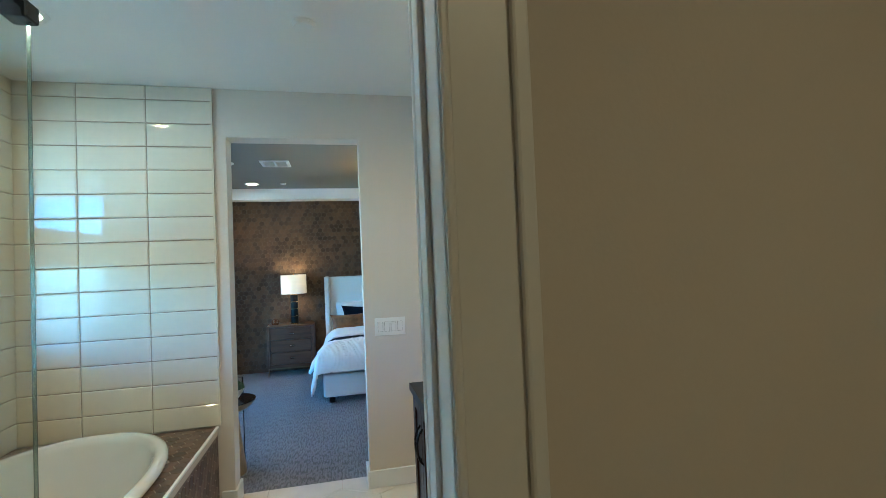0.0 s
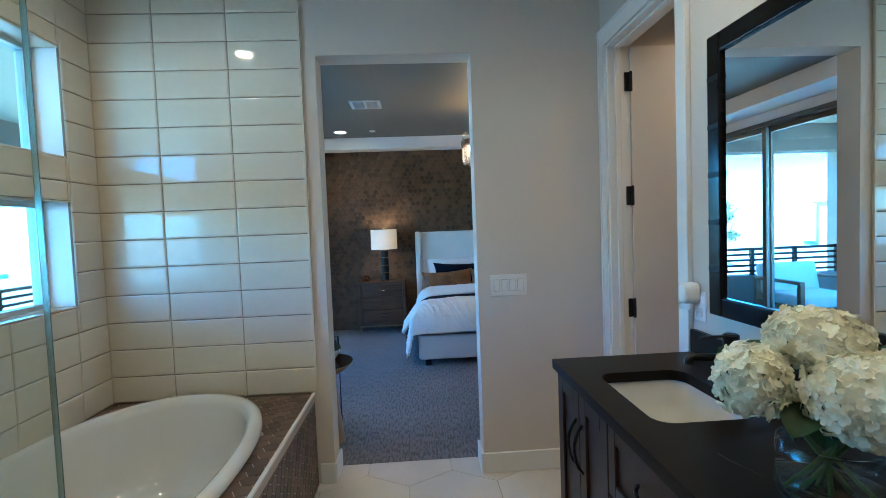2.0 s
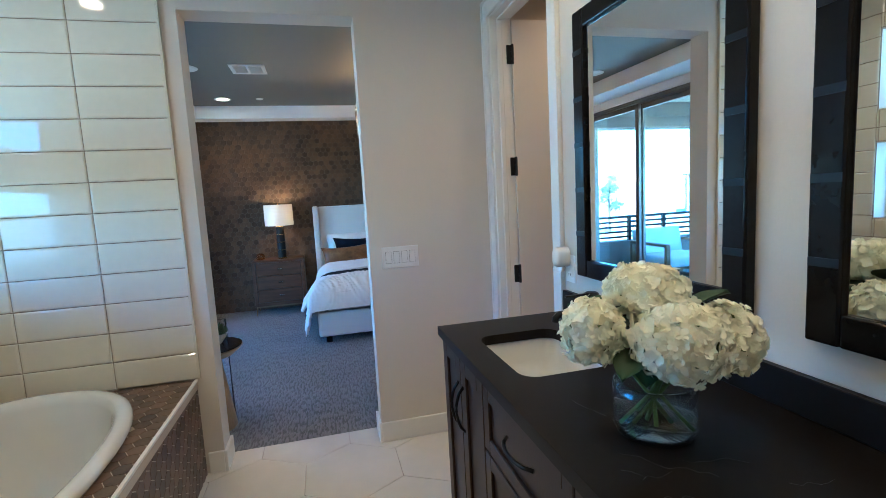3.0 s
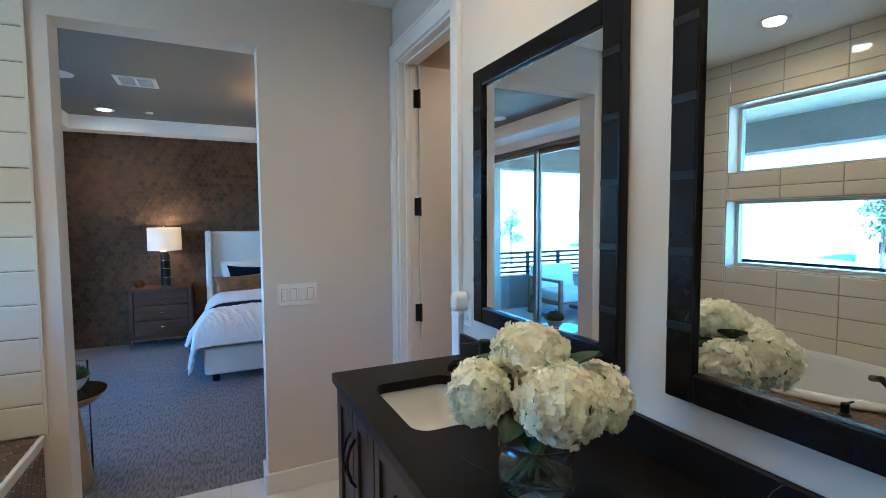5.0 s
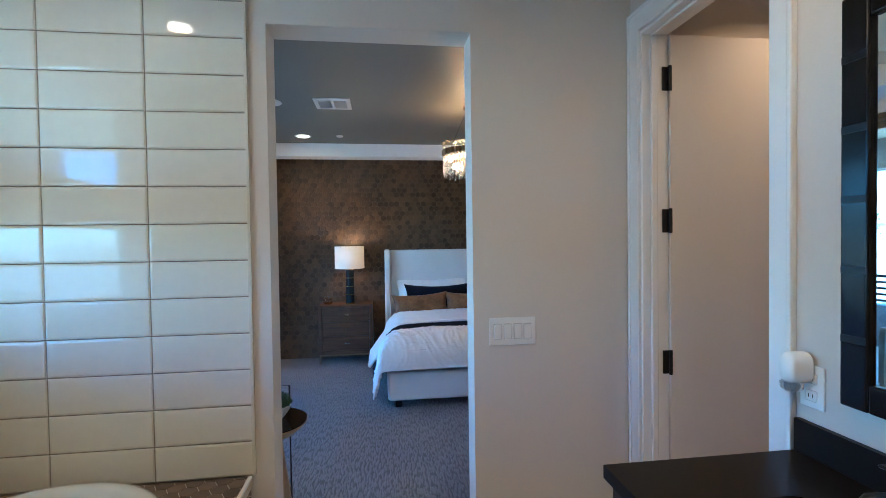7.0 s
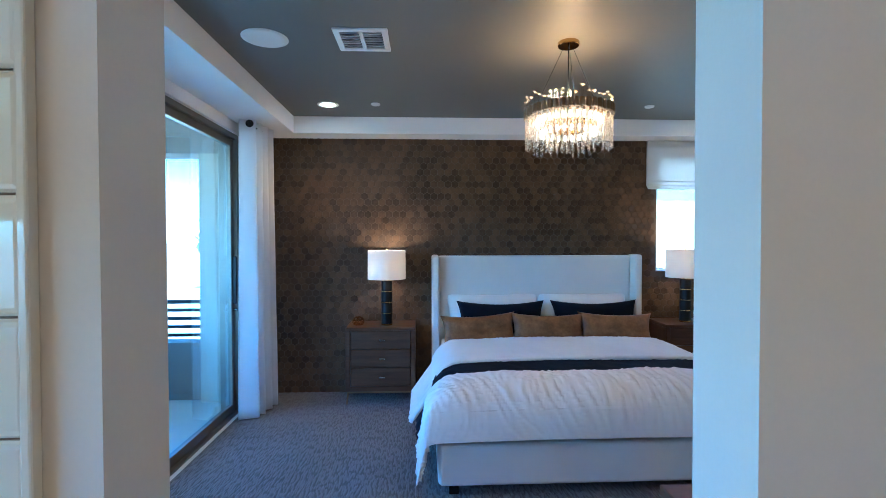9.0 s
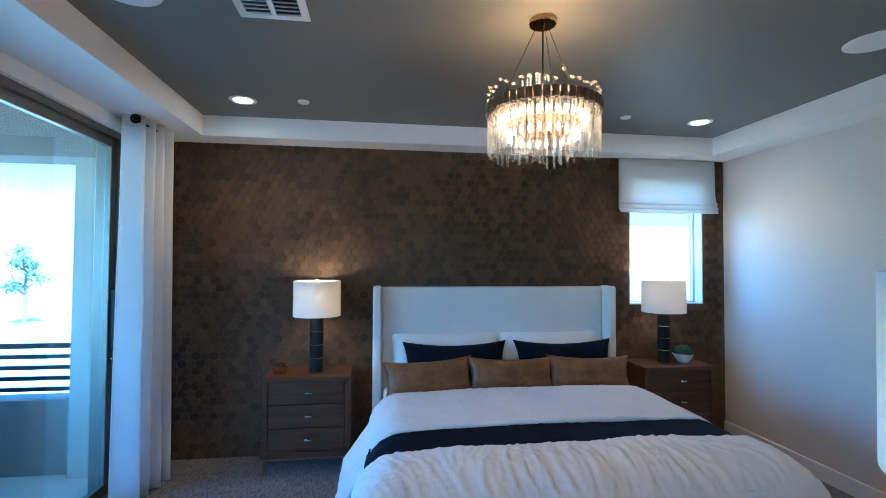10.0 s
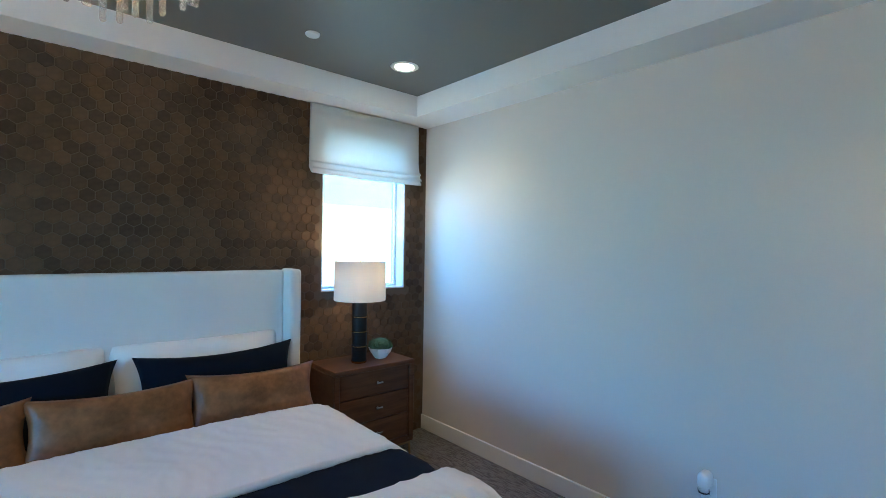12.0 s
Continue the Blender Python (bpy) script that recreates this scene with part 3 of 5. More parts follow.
casing("trim_wc_stop", XV + 0.035, 3.250, 0, XV + 0.065, 3.263, 2.408)
casing("trim_wc_stop", XV + 0.035, 2.577, 2.396, XV + 0.065, 3.250, 2.409)
d_ = tagged(thing("door_2", (XV + 0.125, 3.262, 0), "flat greige painted door standing open inwards", "door"), kind="structure")
part("leaf", box(-0.002, -0.012, 0.012, 0.69, 0.022, 2.405, 0.002, 1), "wall", d_)
for hz in (2.214, 1.585, 0.952):
    hb = box(-0.034, -0.006, hz - 0.052, 0.006, 0.004, hz + 0.052, 0.002, 1)
    lathe([(0.007, -0.055), (0.008, -0.05), (0.008, 0.05), (0.007, 0.055)], 10, hb, (-0.002, -0.012, hz))
    part("hinge", hb, "black_metal", d_, "black steel butt hinge")
# entry doorway that the walk comes through
casing("trim_entry", 0.104, 0.675, 0, 0.19, 0.693, 2.52)
casing("trim_entry", 0.102, 0.516, 0, 0.202, 0.535, 2.52)
casing("trim_entry_bead", 0.184, 0.506, 0, 0.204, 0.517, 2.52)
casing("trim_entry_bead", 0.104, 0.510, 0, 0.116, 0.517, 2.52)
casing("trim_entry", -0.80, 0.516, 0, -0.72, 0.535, 2.52)
casing("trim_entry", -0.72, 0.516, 2.44, 0.102, 0.535, 2.52)
casing("trim_entry_jamb", 0.107, 0.532, 0, 0.122, 0.678, 2.44)
casing("trim_entry_jamb", -0.722, 0.532, 0, -0.706, 0.678, 2.44)
casing("trim_entry_stop", 0.099, 0.60, 0, 0.108, 0.64, 2.43)


# ---------------------------------------------------------------- small fixtures
def downlight(x, y, z, group):
    t = thing("downlight", (x, y, z), "lit round recessed ceiling downlight with white trim", "downlight", group)
    part("trim_ring", lathe([(0.062, -0.004), (0.085, -0.006), (0.092, -0.001), (0.092, 0.0), (0.062, 0.0)], 32, caps=False), "plastic", t, smooth=True)
    part("lens", lathe([(0.001, -0.0035), (0.06, -0.003), (0.063, -0.001)], 32), "down", t, "glowing lens")
    return t


for lx, ly in BED_DOWN:
    downlight(lx, ly, TRAY, "bedroom downlights")
for lx, ly in BATH_DOWN:
    downlight(lx, ly, CEIL, "bathroom downlights")


def disc(name, x, y, z, r, h, label, category, group=""):
    t = thing(name, (x, y, z), label, category, group)
    part("cover", lathe([(r * 0.5, -h), (r * 0.9, -h), (r, -h * 0.6), (r, 0)], 32), "plastic", t, smooth=False)
    part("rim", lathe([(r * 1.0, -h * 0.45), (r * 1.06, -h * 0.35), (r * 1.06, 0.0), (r, 0)], 32, caps=False), "plastic", t)
    return t


disc("smoke_detector", -0.126, 2.41, CEIL, 0.055, 0.025, "round white smoke detector on the ceiling", "smoke detector")
disc("sprinkler_cover", -0.69, 6.85, TRAY, 0.038, 0.012, "small round white sprinkler cover plate", "sprinkler", "ceiling sprinklers")
disc("sprinkler_cover", 1.725, 6.83, TRAY, 0.038, 0.012, "small round white sprinkler cover plate", "sprinkler", "ceiling sprinklers")
disc("ceiling_speaker", -1.205, 5.55, TRAY, 0.125, 0.008, "round white flush ceiling speaker grille", "speaker", "ceiling speakers")
disc("ceiling_speaker", 2.326, 5.49, TRAY, 0.125, 0.008, "round white flush ceiling speaker grille", "speaker", "ceiling speakers")
disc("ceiling_speaker", -1.0, 4.15, TRAY, 0.06, 0.02, "round white detector on the charcoal ceiling", "smoke detector")

v_ = thing("ceiling_vent", (-0.635, 5.542, TRAY), "white rectangular ceiling air vent with slats", "vent")
part("backing", box(-0.13, -0.13, -0.002, 0.13, 0.13, 0.0), "black_metal", v_)
for x0, y0, x1, y1 in ((-0.155, -0.15, 0.155, -0.115), (-0.155, 0.115, 0.155, 0.15), (-0.155, -0.115, -0.12, 0.115), (0.12, -0.115, 0.155, 0.115), (-0.012, -0.115, 0.012, 0.115)):
    part("frame", box(x0, y0, -0.012, x1, y1, 0.0, 0.002, 1), "plastic", v_)
for sgn in (-1, 1):
    for i in range(7):
        s = box(-0.052, -0.012, -0.0015, 0.052, 0.012, 0.0015)
        s.transform(pose(sgn * 0.066, -0.098 + 0.033 * i, -0.010, 40 * 1, 0, 0))
        part("slat", s, "plastic", v_)

sw = thing("switch_plate", (0.346, YW, 1.10), "white four-gang rocker light switch plate", "light switch")
part("plate", box(-0.107, -0.006, -0.062, 0.107, 0, 0.062, 0.003, 2), "plastic", sw)
for i in range(4):
    r = box(-0.016, -0.011, -0.033, 0.016, -0.005, 0.033, 0.002, 1)
    r.transform(pose(-0.069 + 0.046 * i, 0, 0, 1 if i % 2 else -1, 0, 0))
    part("rocker", r, "plastic", sw)
    # Grey strip under the rocker, standing in for the shadow line round it
    part("gap", box(-0.0172 - 0.069 + 0.046 * i, -0.0068, -0.0342, 0.0172 - 0.069 + 0.046 * i, -0.0056, 0.0342), "alu", sw)
    part("screw", lathe([(0.003, 0), (0.003, 0.0015)], 8, at=(0, 0, 0)), "plastic", sw).matrix_local = pose(-0.069 + 0.046 * i, -0.006, 0.048, 90, 0, 0)


def outlet(name, m, label):
    t = thing(name, (0, 0, 0), label, "outlet")
    t.matrix_world = m
    part("plate", box(-0.036, -0.006, -0.058, 0.036, 0, 0.058, 0.003, 2), "plastic", t)
    for dz in (-0.024, 0.024):
        part("socket", box(-0.017, -0.009, dz - 0.015, 0.017, -0.005, dz + 0.015, 0.004, 2), "plastic", t)
        for dx in (-0.006, 0.006):
            part("slot", box(dx - 0.001, -0.0095, dz - 0.005, dx + 0.001, -0.0085, dz + 0.005), "black_metal", t)
    return t


def freshener(m, label):
    """Plug-in air freshener: a rounded white hood over a clear flask."""
    t = thing("air_freshener", (0, 0, 0), label, "air freshener")
    t.matrix_world = m
    hood = bmesh.new()
    prof = round_rect(0, 0, 0.055, 0.085, 0.026, 6)
    b = prism(prof, 0.006, 0.062, 0.008, 0.01)
    b.transform(pose(0, 0, 0, 90, 0, 0))
    join(hood, b)
    part("hood", hood, "plastic", t, smooth=True)
    part("flask", lathe([(0.018, -0.062), (0.026, -0.055), (0.027, -0.04), (0.016, -0.03), (0.012, -0.02)], 20, at=(0, -0.045, 0)), "clear", t, "clear glass oil flask", smooth=True)
    return t


outlet("outlet", pose(XV, 2.435, 1.105, 0, 0, -90), "white duplex outlet plate above the backsplash")
freshener(pose(XV - 0.005, 2.452, 1.155, 0, 0, -90), "white plug-in air freshener in the wall outlet")
outlet("outlet", pose(XR, 5.25, 0.38, 0, 0, -90), "white duplex outlet low on the bedroom wall")
freshener(pose(XR - 0.005, 5.257, 0.43, 0, 0, -90), "white plug-in air freshener low on the wall")


# ---------------------------------------------------------------- bathroom: tub and shower
def ellipse_ring(b, ax, ay, z, n=64, p=2.25):
    out = []
    for i in range(n):
        a = 2 * math.pi * i / n
        c, s = math.cos(a), math.sin(a)
        out.append(b.verts.new((ax * abs(c) ** (2 / p) * (1 if c >= 0 else -1), ay * abs(s) ** (2 / p) * (1 if s >= 0 else -1), z)))
    return out


TUB = (-1.395, 2.47, 0.54)
tub = thing("bathtub", TUB, "white glossy oval drop-in bathtub set in the deck", "bathtub")
b = bmesh.new()
rings = [ellipse_ring(b, ax, ay, z) for ax, ay, z in (
    (0.485, 0.815, 0.000), (0.512, 0.842, 0.004), (0.518, 0.848, 0.020), (0.510, 0.840, 0.036), (0.492, 0.822, 0.045), (0.470, 0.800, 0.046),
    (0.452, 0.782, 0.036), (0.440, 0.768, 0.0), (0.425, 0.750, -0.10), (0.400, 0.715, -0.24), (0.355, 0.64, -0.37), (0.28, 0.53, -0.42), (0.12, 0.25, -0.43), (0.01, 0.02, -0.432))]
for r0, r1 in zip(rings, rings[1:]):
    for i in range(64):
        b.faces.new((r0[i], r0[(i + 1) % 64], r1[(i + 1) % 64], r1[i]))
part("shell", b, "porcelain", tub, smooth=True)
part("drain", lathe([(0.03, -0.428), (0.03, -0.424), (0.022, -0.422)], 24, at=(0, 0.0, 0)), "black_metal", tub, "black drain")

tf = thing("tub_filler", (-1.02, 1.72, 0.545), "matte black deck-mounted bathtub faucet with lever handles", "faucet")
part("spout", tube([(0, 0, 0), (0, 0, 0.10), (-0.01, 0.02, 0.15), (-0.04, 0.06, 0.17), (-0.09, 0.12, 0.15)], 0.016, 12), "black_metal", tf, smooth=True)
for dx, dy in ((0.09, -0.06), (0.13, 0.13)):
    hb = lathe([(0.028, 0), (0.028, 0.006), (0.018, 0.010), (0.018, 0.055), (0.012, 0.06)], 20, at=(dx, dy, 0))
    box(dx - 0.075, dy - 0.007, 0.047, dx + 0.01, dy + 0.007, 0.057, 0.003, 1, hb)
    part("lever", hb, "black_metal", tf)

DX0, DX1, DY0, DY1, DZ = XL, -0.785, 1.56, YW - 0.02, 0.54
dk = tagged(thing("tub_deck", (0, 0, 0), "tiled tub surround in brown hexagon mosaic", "tub surround"), kind="structure")
hole = [(TUB[0] + 0.47 * math.cos(2 * math.pi * i / 40), TUB[1] + 0.80 * math.sin(2 * math.pi * i / 40)) for i in range(40)]
part("deck_slab", holed(DX0, DY0, DX1, DY1, [hole], DZ - 0.05, DZ - 0.004), "mosaic_grout", dk)
part("front_panel", box(DX1 - 0.03, DY0, 0, DX1 - 0.004, DY1, DZ - 0.05), "mosaic_grout", dk)
part("end_panel", box(DX0, DY0, 0, DX1 - 0.03, DY0 + 0.03, DZ - 0.05), "mosaic_grout", dk)
part("edge_trim", box(DX1 - 0.012, DY0, DZ - 0.010, DX1 + 0.004, DY1, DZ + 0.002, 0.002, 1), "ceramic", dk, "pale metal edge trim")

sg = thing("shower_enclosure", (0, 0, 0), "frameless clear glass shower door and panels", "shower enclosure")


def clear_pane(name, bx, label=""):
    ob = part(name, bx, "shower_glass", sg, label)
    ob.visible_shadow = False
    return ob


GX = -0.80
door = clear_pane("door", box(GX - 0.005, 0.70, 0.03, GX + 0.005, 1.300, 2.255, 0.0015, 1), "clear glass hinged door")
clear_pane("panel", box(GX - 0.005, 1.313, 0.56, GX + 0.005, 1.510, 2.255, 0.0015, 1))
clear_pane("panel", box(XL + 0.013, 1.510, 0.56, GX - 0.006, 1.520, 2.255, 0.0015, 1))
for ye in (1.3002, 1.3105):
    part("glass_edge", box(GX - 0.005, ye, 0.56, GX + 0.005, ye + 0.0022, 2.255), "edge", sg, "polished green glass edge")
part("glass_edge", box(GX - 0.005, 1.5102, 0.56, GX + 0.005, 1.5122, 2.255), "edge", sg, "polished green glass edge")
part("seal", tube([(GX + 0.004, 1.3056, 0.56), (GX + 0.004, 1.3056, 2.255)], 0.0055, 10), "edge", sg, "clear plastic edge seal", smooth=True)
part("curb", box(GX - 0.06, 0.68, 0, GX + 0.06, 1.56, 0.03), "ceramic", sg)
part("curb_wall", box(GX - 0.05, 1.307, 0.03, GX + 0.05, 1.56, 0.56), "ceramic", sg)
part("clip", box(GX - 0.05, 1.48, 2.235, GX + 0.012, 1.54, 2.285, 0.004, 1), "black_metal", sg, "black corner clamp")
hd = part("handle", tube([(0.0, 0, 0.0), (0.036, 0, 0.0), (0.050, 0, -0.015), (0.052, 0, -0.04), (0.052, 0, -0.21), (0.050, 0, -0.235), (0.036, 0, -0.25), (0.0, 0, -0.25)], 0.0090, 12), "black_metal", sg, "matte black tubular pull handle", smooth=True)
hd.matrix_local = pose(GX, 1.236, 1.235)
hd2 = part("handle", tube([(0.0, 0, 0.0), (-0.036, 0, 0.0), (-0.050, 0, -0.015), (-0.052, 0, -0.04), (-0.052, 0, -0.21), (-0.050, 0, -0.235), (-0.036, 0, -0.25), (0.0, 0, -0.25)], 0.0090, 12), "black_metal", sg, "matte black tubular pull handle", smooth=True)
hd2.matrix_local = pose(GX, 1.236, 1.235)
for hz in (0.0, -0.25):
    part("boss", lathe([(0.02, -0.02), (0.02, 0.02)], 16), "black_metal", sg).matrix_local = pose(GX, 1.236, 1.235 + hz, 0, 90, 0)


# ---------------------------------------------------------------- bathroom: vanity
VF = 0.372
van = thing("vanity_cabinet", (0, 0, 0), "dark stained shaker vanity cabinet with black pulls", "vanity")
part("body", box(VF, 0.68, 0.10, XV - 0.002, 2.458, 0.70), "vanity", van)
part("apron", box(VF, 0.68, 0.70, VF + 0.03, 2.458, 0.882), "vanity", van)
for ya in (0.68, 2.438):
    part("end_panel", box(VF + 0.03, ya, 0.70, XV - 0.002, ya + 0.02, 0.882), "vanity", van)
part("toe_kick", box(VF + 0.06, 0.68, 0, XV - 0.002, 2.458, 0.10), "vanity", van)


def shaker(y0, y1, z0, z1, name):
    """A framed front: recessed panel with four proud rails."""
    w = 0.055 if y1 - y0 < 0.4 and z1 - z0 > 0.3 else 0.045
    b = box(VF - 0.010, y0 + w - 0.004, z0 + w - 0.004, VF, y1 - w + 0.004, z1 - w + 0.004)
    for a, c, d, e in ((y0, y0 + w, z0, z1), (y1 - w, y1, z0, z1), (y0 + w, y1 - w, z0, z0 + w), (y0 + w, y1 - w, z1 - w, z1)):
        box(VF - 0.020, a, d, VF, c, e, 0.002, 1, b)
    return part(name, b, "vanity", van)


def pull(front, pts):
    part("handle", tube(pts, 0.0055, 8), "black_metal", front, "matte black arched bar pull", smooth=True)


def arch(p, axis):
    out = []
    for i in range(9):
        s = i / 8
        d = 0.030 * math.sin(math.pi * min(1, max(0, s * 1.0))) ** 0.6 if 0 < s < 1 else 0.0
        o = (s - 0.5) * 0.165
        out.append((VF - 0.019 - d, p[0] + (o if axis == "y" else 0), p[1] + (o if axis == "z" else 0)))
    return out


for y0, y1, hy in ((2.222, 2.452, 2.247), (1.985, 2.216, 2.190)):
    pull(shaker(y0, y1, 0.12, 0.872, "door"), arch((hy, 0.69), "z"))
for y0, y1 in ((1.452, 1.978),):
    for z0, z1 in ((0.665, 0.872), (0.395, 0.658), (0.12, 0.388)):
        pull(shaker(y0, y1, z0, z1, "drawer"), arch(((y0 + y1) / 2, (z0 + z1) / 2 + 0.02), "y"))
for y0, y1, hy in ((1.215, 1.445, 1.240), (0.975, 1.208, 1.183)):
    pull(shaker(y0, y1, 0.12, 0.872, "door"), arch((hy, 0.69), "z"))
shaker(0.70, 0.968, 0.12, 0.872, "filler")

SINKS = [(0.585, 2.06), (0.585, 0.965)]
holes = [round_rect(x, y, 0.30, 0.42, 0.055) for x, y in SINKS]
ct = thing("vanity_countertop", (0, 0, 0), "matte black quartz vanity countertop with faint white veins", "countertop")
part("slab", holed(0.339, 0.678, XV - 0.001, 2.476, holes, 0.882, 0.917), "quartz", ct)
part("backsplash", box(XV - 0.022, 0.678, 0.918, XV - 0.002, 2.476, 1.008, 0.002, 1), "quartz", ct)
rv = random.Random(5)
for x, y, a, n in ((0.487, 1.688, -96, 7), (0.452, 1.442, -42, 11), (0.545, 1.386, -34, 8), (0.420, 1.395, -60, 3), (0.437, 1.357, -8, 5), (0.66, 1.27, -20, 6), (0.41, 1.30, -15, 6)):
    pts, px, py = [], x, y
    for i in range(n):
        pts.append((px, py, 0.9170))
        ang = radians(a + rv.uniform(-38, 38))
        px, py = px + 0.018 * math.cos(ang), py + 0.018 * math.sin(ang)
    part("vein", tube(pts, [0.00028 * rv.uniform(0.4, 1.3) for _ in pts], 5), "vein", ct, "thin white vein")
part("vein", tube([(XV - 0.0222, 1.232 - 0.0135 * i + 0.004 * math.sin(3 * i), 0.918 + 0.0215 * i) for i in range(5)], 0.0006, 5), "vein", ct)

for x, y in SINKS:
    s = thing("sink", (x, y, 0.882), "white rectangular undermount ceramic sink", "sink", "vanity sinks")
    b = bmesh.new()
    loops = []
    for w, h, r, z in ((0.34, 0.46, 0.06, -0.001), (0.315, 0.435, 0.06, -0.0015), (0.312, 0.432, 0.06, -0.008), (0.295, 0.415, 0.06, -0.08), (0.27, 0.39, 0.06, -0.135), (0.20, 0.30, 0.05, -0.150), (0.05, 0.06, 0.02, -0.156), (0.002, 0.002, 0.0005, -0.157)):
        loops.append([b.verts.new((px, py, z)) for px, py in round_rect(0, 0, w, h, r)])
    for l0, l1 in zip(loops, loops[1:]):
        for i in range(len(l0)):
            b.faces.new((l0[i], l0[(i + 1) % len(l0)], l1[(i + 1) % len(l0)], l1[i]))
    part("basin", b, "porcelain", s, smooth=True)
    part("drain", lathe([(0.026, -0.158), (0.026, -0.150), (0.02, -0.148)], 20), "black_metal", s, "black drain")
    f = thing("sink_faucet", (0.785, y + 0.01, 0.917), "matte black single-hole faucet with flat lever", "faucet", "vanity faucets")
    part("body", lathe([(0.027, 0), (0.027, 0.006), (0.022, 0.010), (0.022, 0.150), (0.024, 0.155), (0.024, 0.166), (0.018, 0.17)], 24), "black_metal", f, smooth=False)
    part("spout", tube([(0.0, 0, 0.092), (-0.06, 0, 0.100), (-0.125, 0, 0.104), (-0.135, 0, 0.095), (-0.137, 0, 0.082)], 0.0125, 12), "black_metal", f, smooth=True)
    part("lever", box(-0.10, -0.008, 0.160, 0.0, 0.008, 0.167, 0.003, 1), "black_metal", f)


def mirror(y0, y1, z0, z1):
    t = thing("wall_mirror", (XV, (y0 + y1) / 2, z0), "large wall mirror in a wide black lacquered frame", "mirror", "vanity mirrors")
    hw, h, w = (y1 - y0) / 2, z1 - z0, 0.068
    part("glass", box(-0.022, -hw + w - 0.004, w - 0.004, -0.016, hw - w + 0.004, h - w + 0.004), "mirror", t, "silvered mirror glass")
    part("backing", box(-0.015, -hw + 0.01, 0.01, -0.001, hw - 0.01, h - 0.01), "black_frame", t)
    for sgn in (-1, 1):
        b = box(-0.036, min(sgn * hw, sgn * (hw - w)), 0, -0.001, max(sgn * hw, sgn * (hw - w)), h, 0.006, 3)
        part("stile", b, "black_frame", t)
    for za, zb in ((0, w), (h - w, h)):
        part("rail", box(-0.0355, -hw + w, za, -0.001, hw - w, zb, 0.006, 3), "black_frame", t)
    for sgn in (-1, 1):
        for i in range(5):
            z = h * (0.16 + 0.17 * i)
            part("inlay", box(-0.0375, min(sgn * (hw - 0.004), sgn * (hw - w + 0.004)), z, -0.0358, max(sgn * (hw - 0.004), sgn * (hw - w + 0.004)), z + 0.018), "black_metal", t)
    return t


mirror(1.572, 2.332, 1.096, 2.083)
mirror(0.665, 1.427, 1.096, 2.083)


# vase of hydrangeas
M["vase_glass"] = glass("vase_glass", (0.975, 0.985, 0.98))
M["vase_water"] = glass("vase_water", (0.96, 0.98, 0.975))
VASE = (0.568, 1.492, 0.917)
vs = thing("flower_vase", VASE, "low clear glass vase of cream hydrangeas on the countertop", "flower vase")
part("glass", lathe([(0.001, 0.0), (0.066, 0.0), (0.080, 0.008), (0.086, 0.03), (0.084, 0.075), (0.080, 0.112), (0.0765, 0.115), (0.0805, 0.075), (0.0825, 0.03), (0.076, 0.012), (0.001, 0.010)], 40, caps=False), "vase_glass", vs, smooth=True)
part("water", lathe([(0.001, 0.0105), (0.075, 0.0125), (0.0815, 0.03), (0.0808, 0.058), (0.001, 0.0585)], 36, caps=False), "vase_water", vs, smooth=True)
rf = random.Random(11)
HEADS = [(-0.130, 0.022, 0.226, 0.066, 0.076), (0.008, 0.036, 0.296, 0.091, 0.060), (-0.004, -0.078, 0.220, 0.096, 0.086), (0.116, -0.064, 0.204, 0.072, 0.080)]


def petal(b, c, n, size, rnd):
    """A cupped floret of four rounded, slightly frilled petals."""
    q = n.to_track_quat("Z", "Y") @ Euler((rnd.uniform(-0.55, 0.55), rnd.uniform(-0.55, 0.55), rnd.uniform(0, 6.28))).to_quaternion()
    for k in range(4):
        a = k * math.pi / 2 + rnd.uniform(-0.12, 0.12)
        d, s = Vector((math.cos(a), math.sin(a), 0)), Vector((-math.sin(a), math.cos(a), 0))
        lift = rnd.uniform(0.0, 0.55)
        rim = []
        for u, w, h in ((0.0, 0.0, 0.0), (0.38, -0.50, 0.25), (0.80, -0.54, 0.75), (1.08, -0.22, 1.0), (1.10, 0.20, 0.9), (0.80, 0.54, 0.8), (0.38, 0.50, 0.25)):
            rim.append(b.verts.new(c + q @ ((d * u + s * w + Vector((0, 0, lift * h + (rnd.uniform(-0.10, 0.10) if u > 0.5 else 0)))) * size)))
        mid = b.verts.new(c + q @ ((d * 0.62 + Vector((0, 0, lift * 0.38 - 0.06))) * size))
        for i in range(7):
            b.faces.new((mid, rim[i], rim[(i + 1) % 7]))


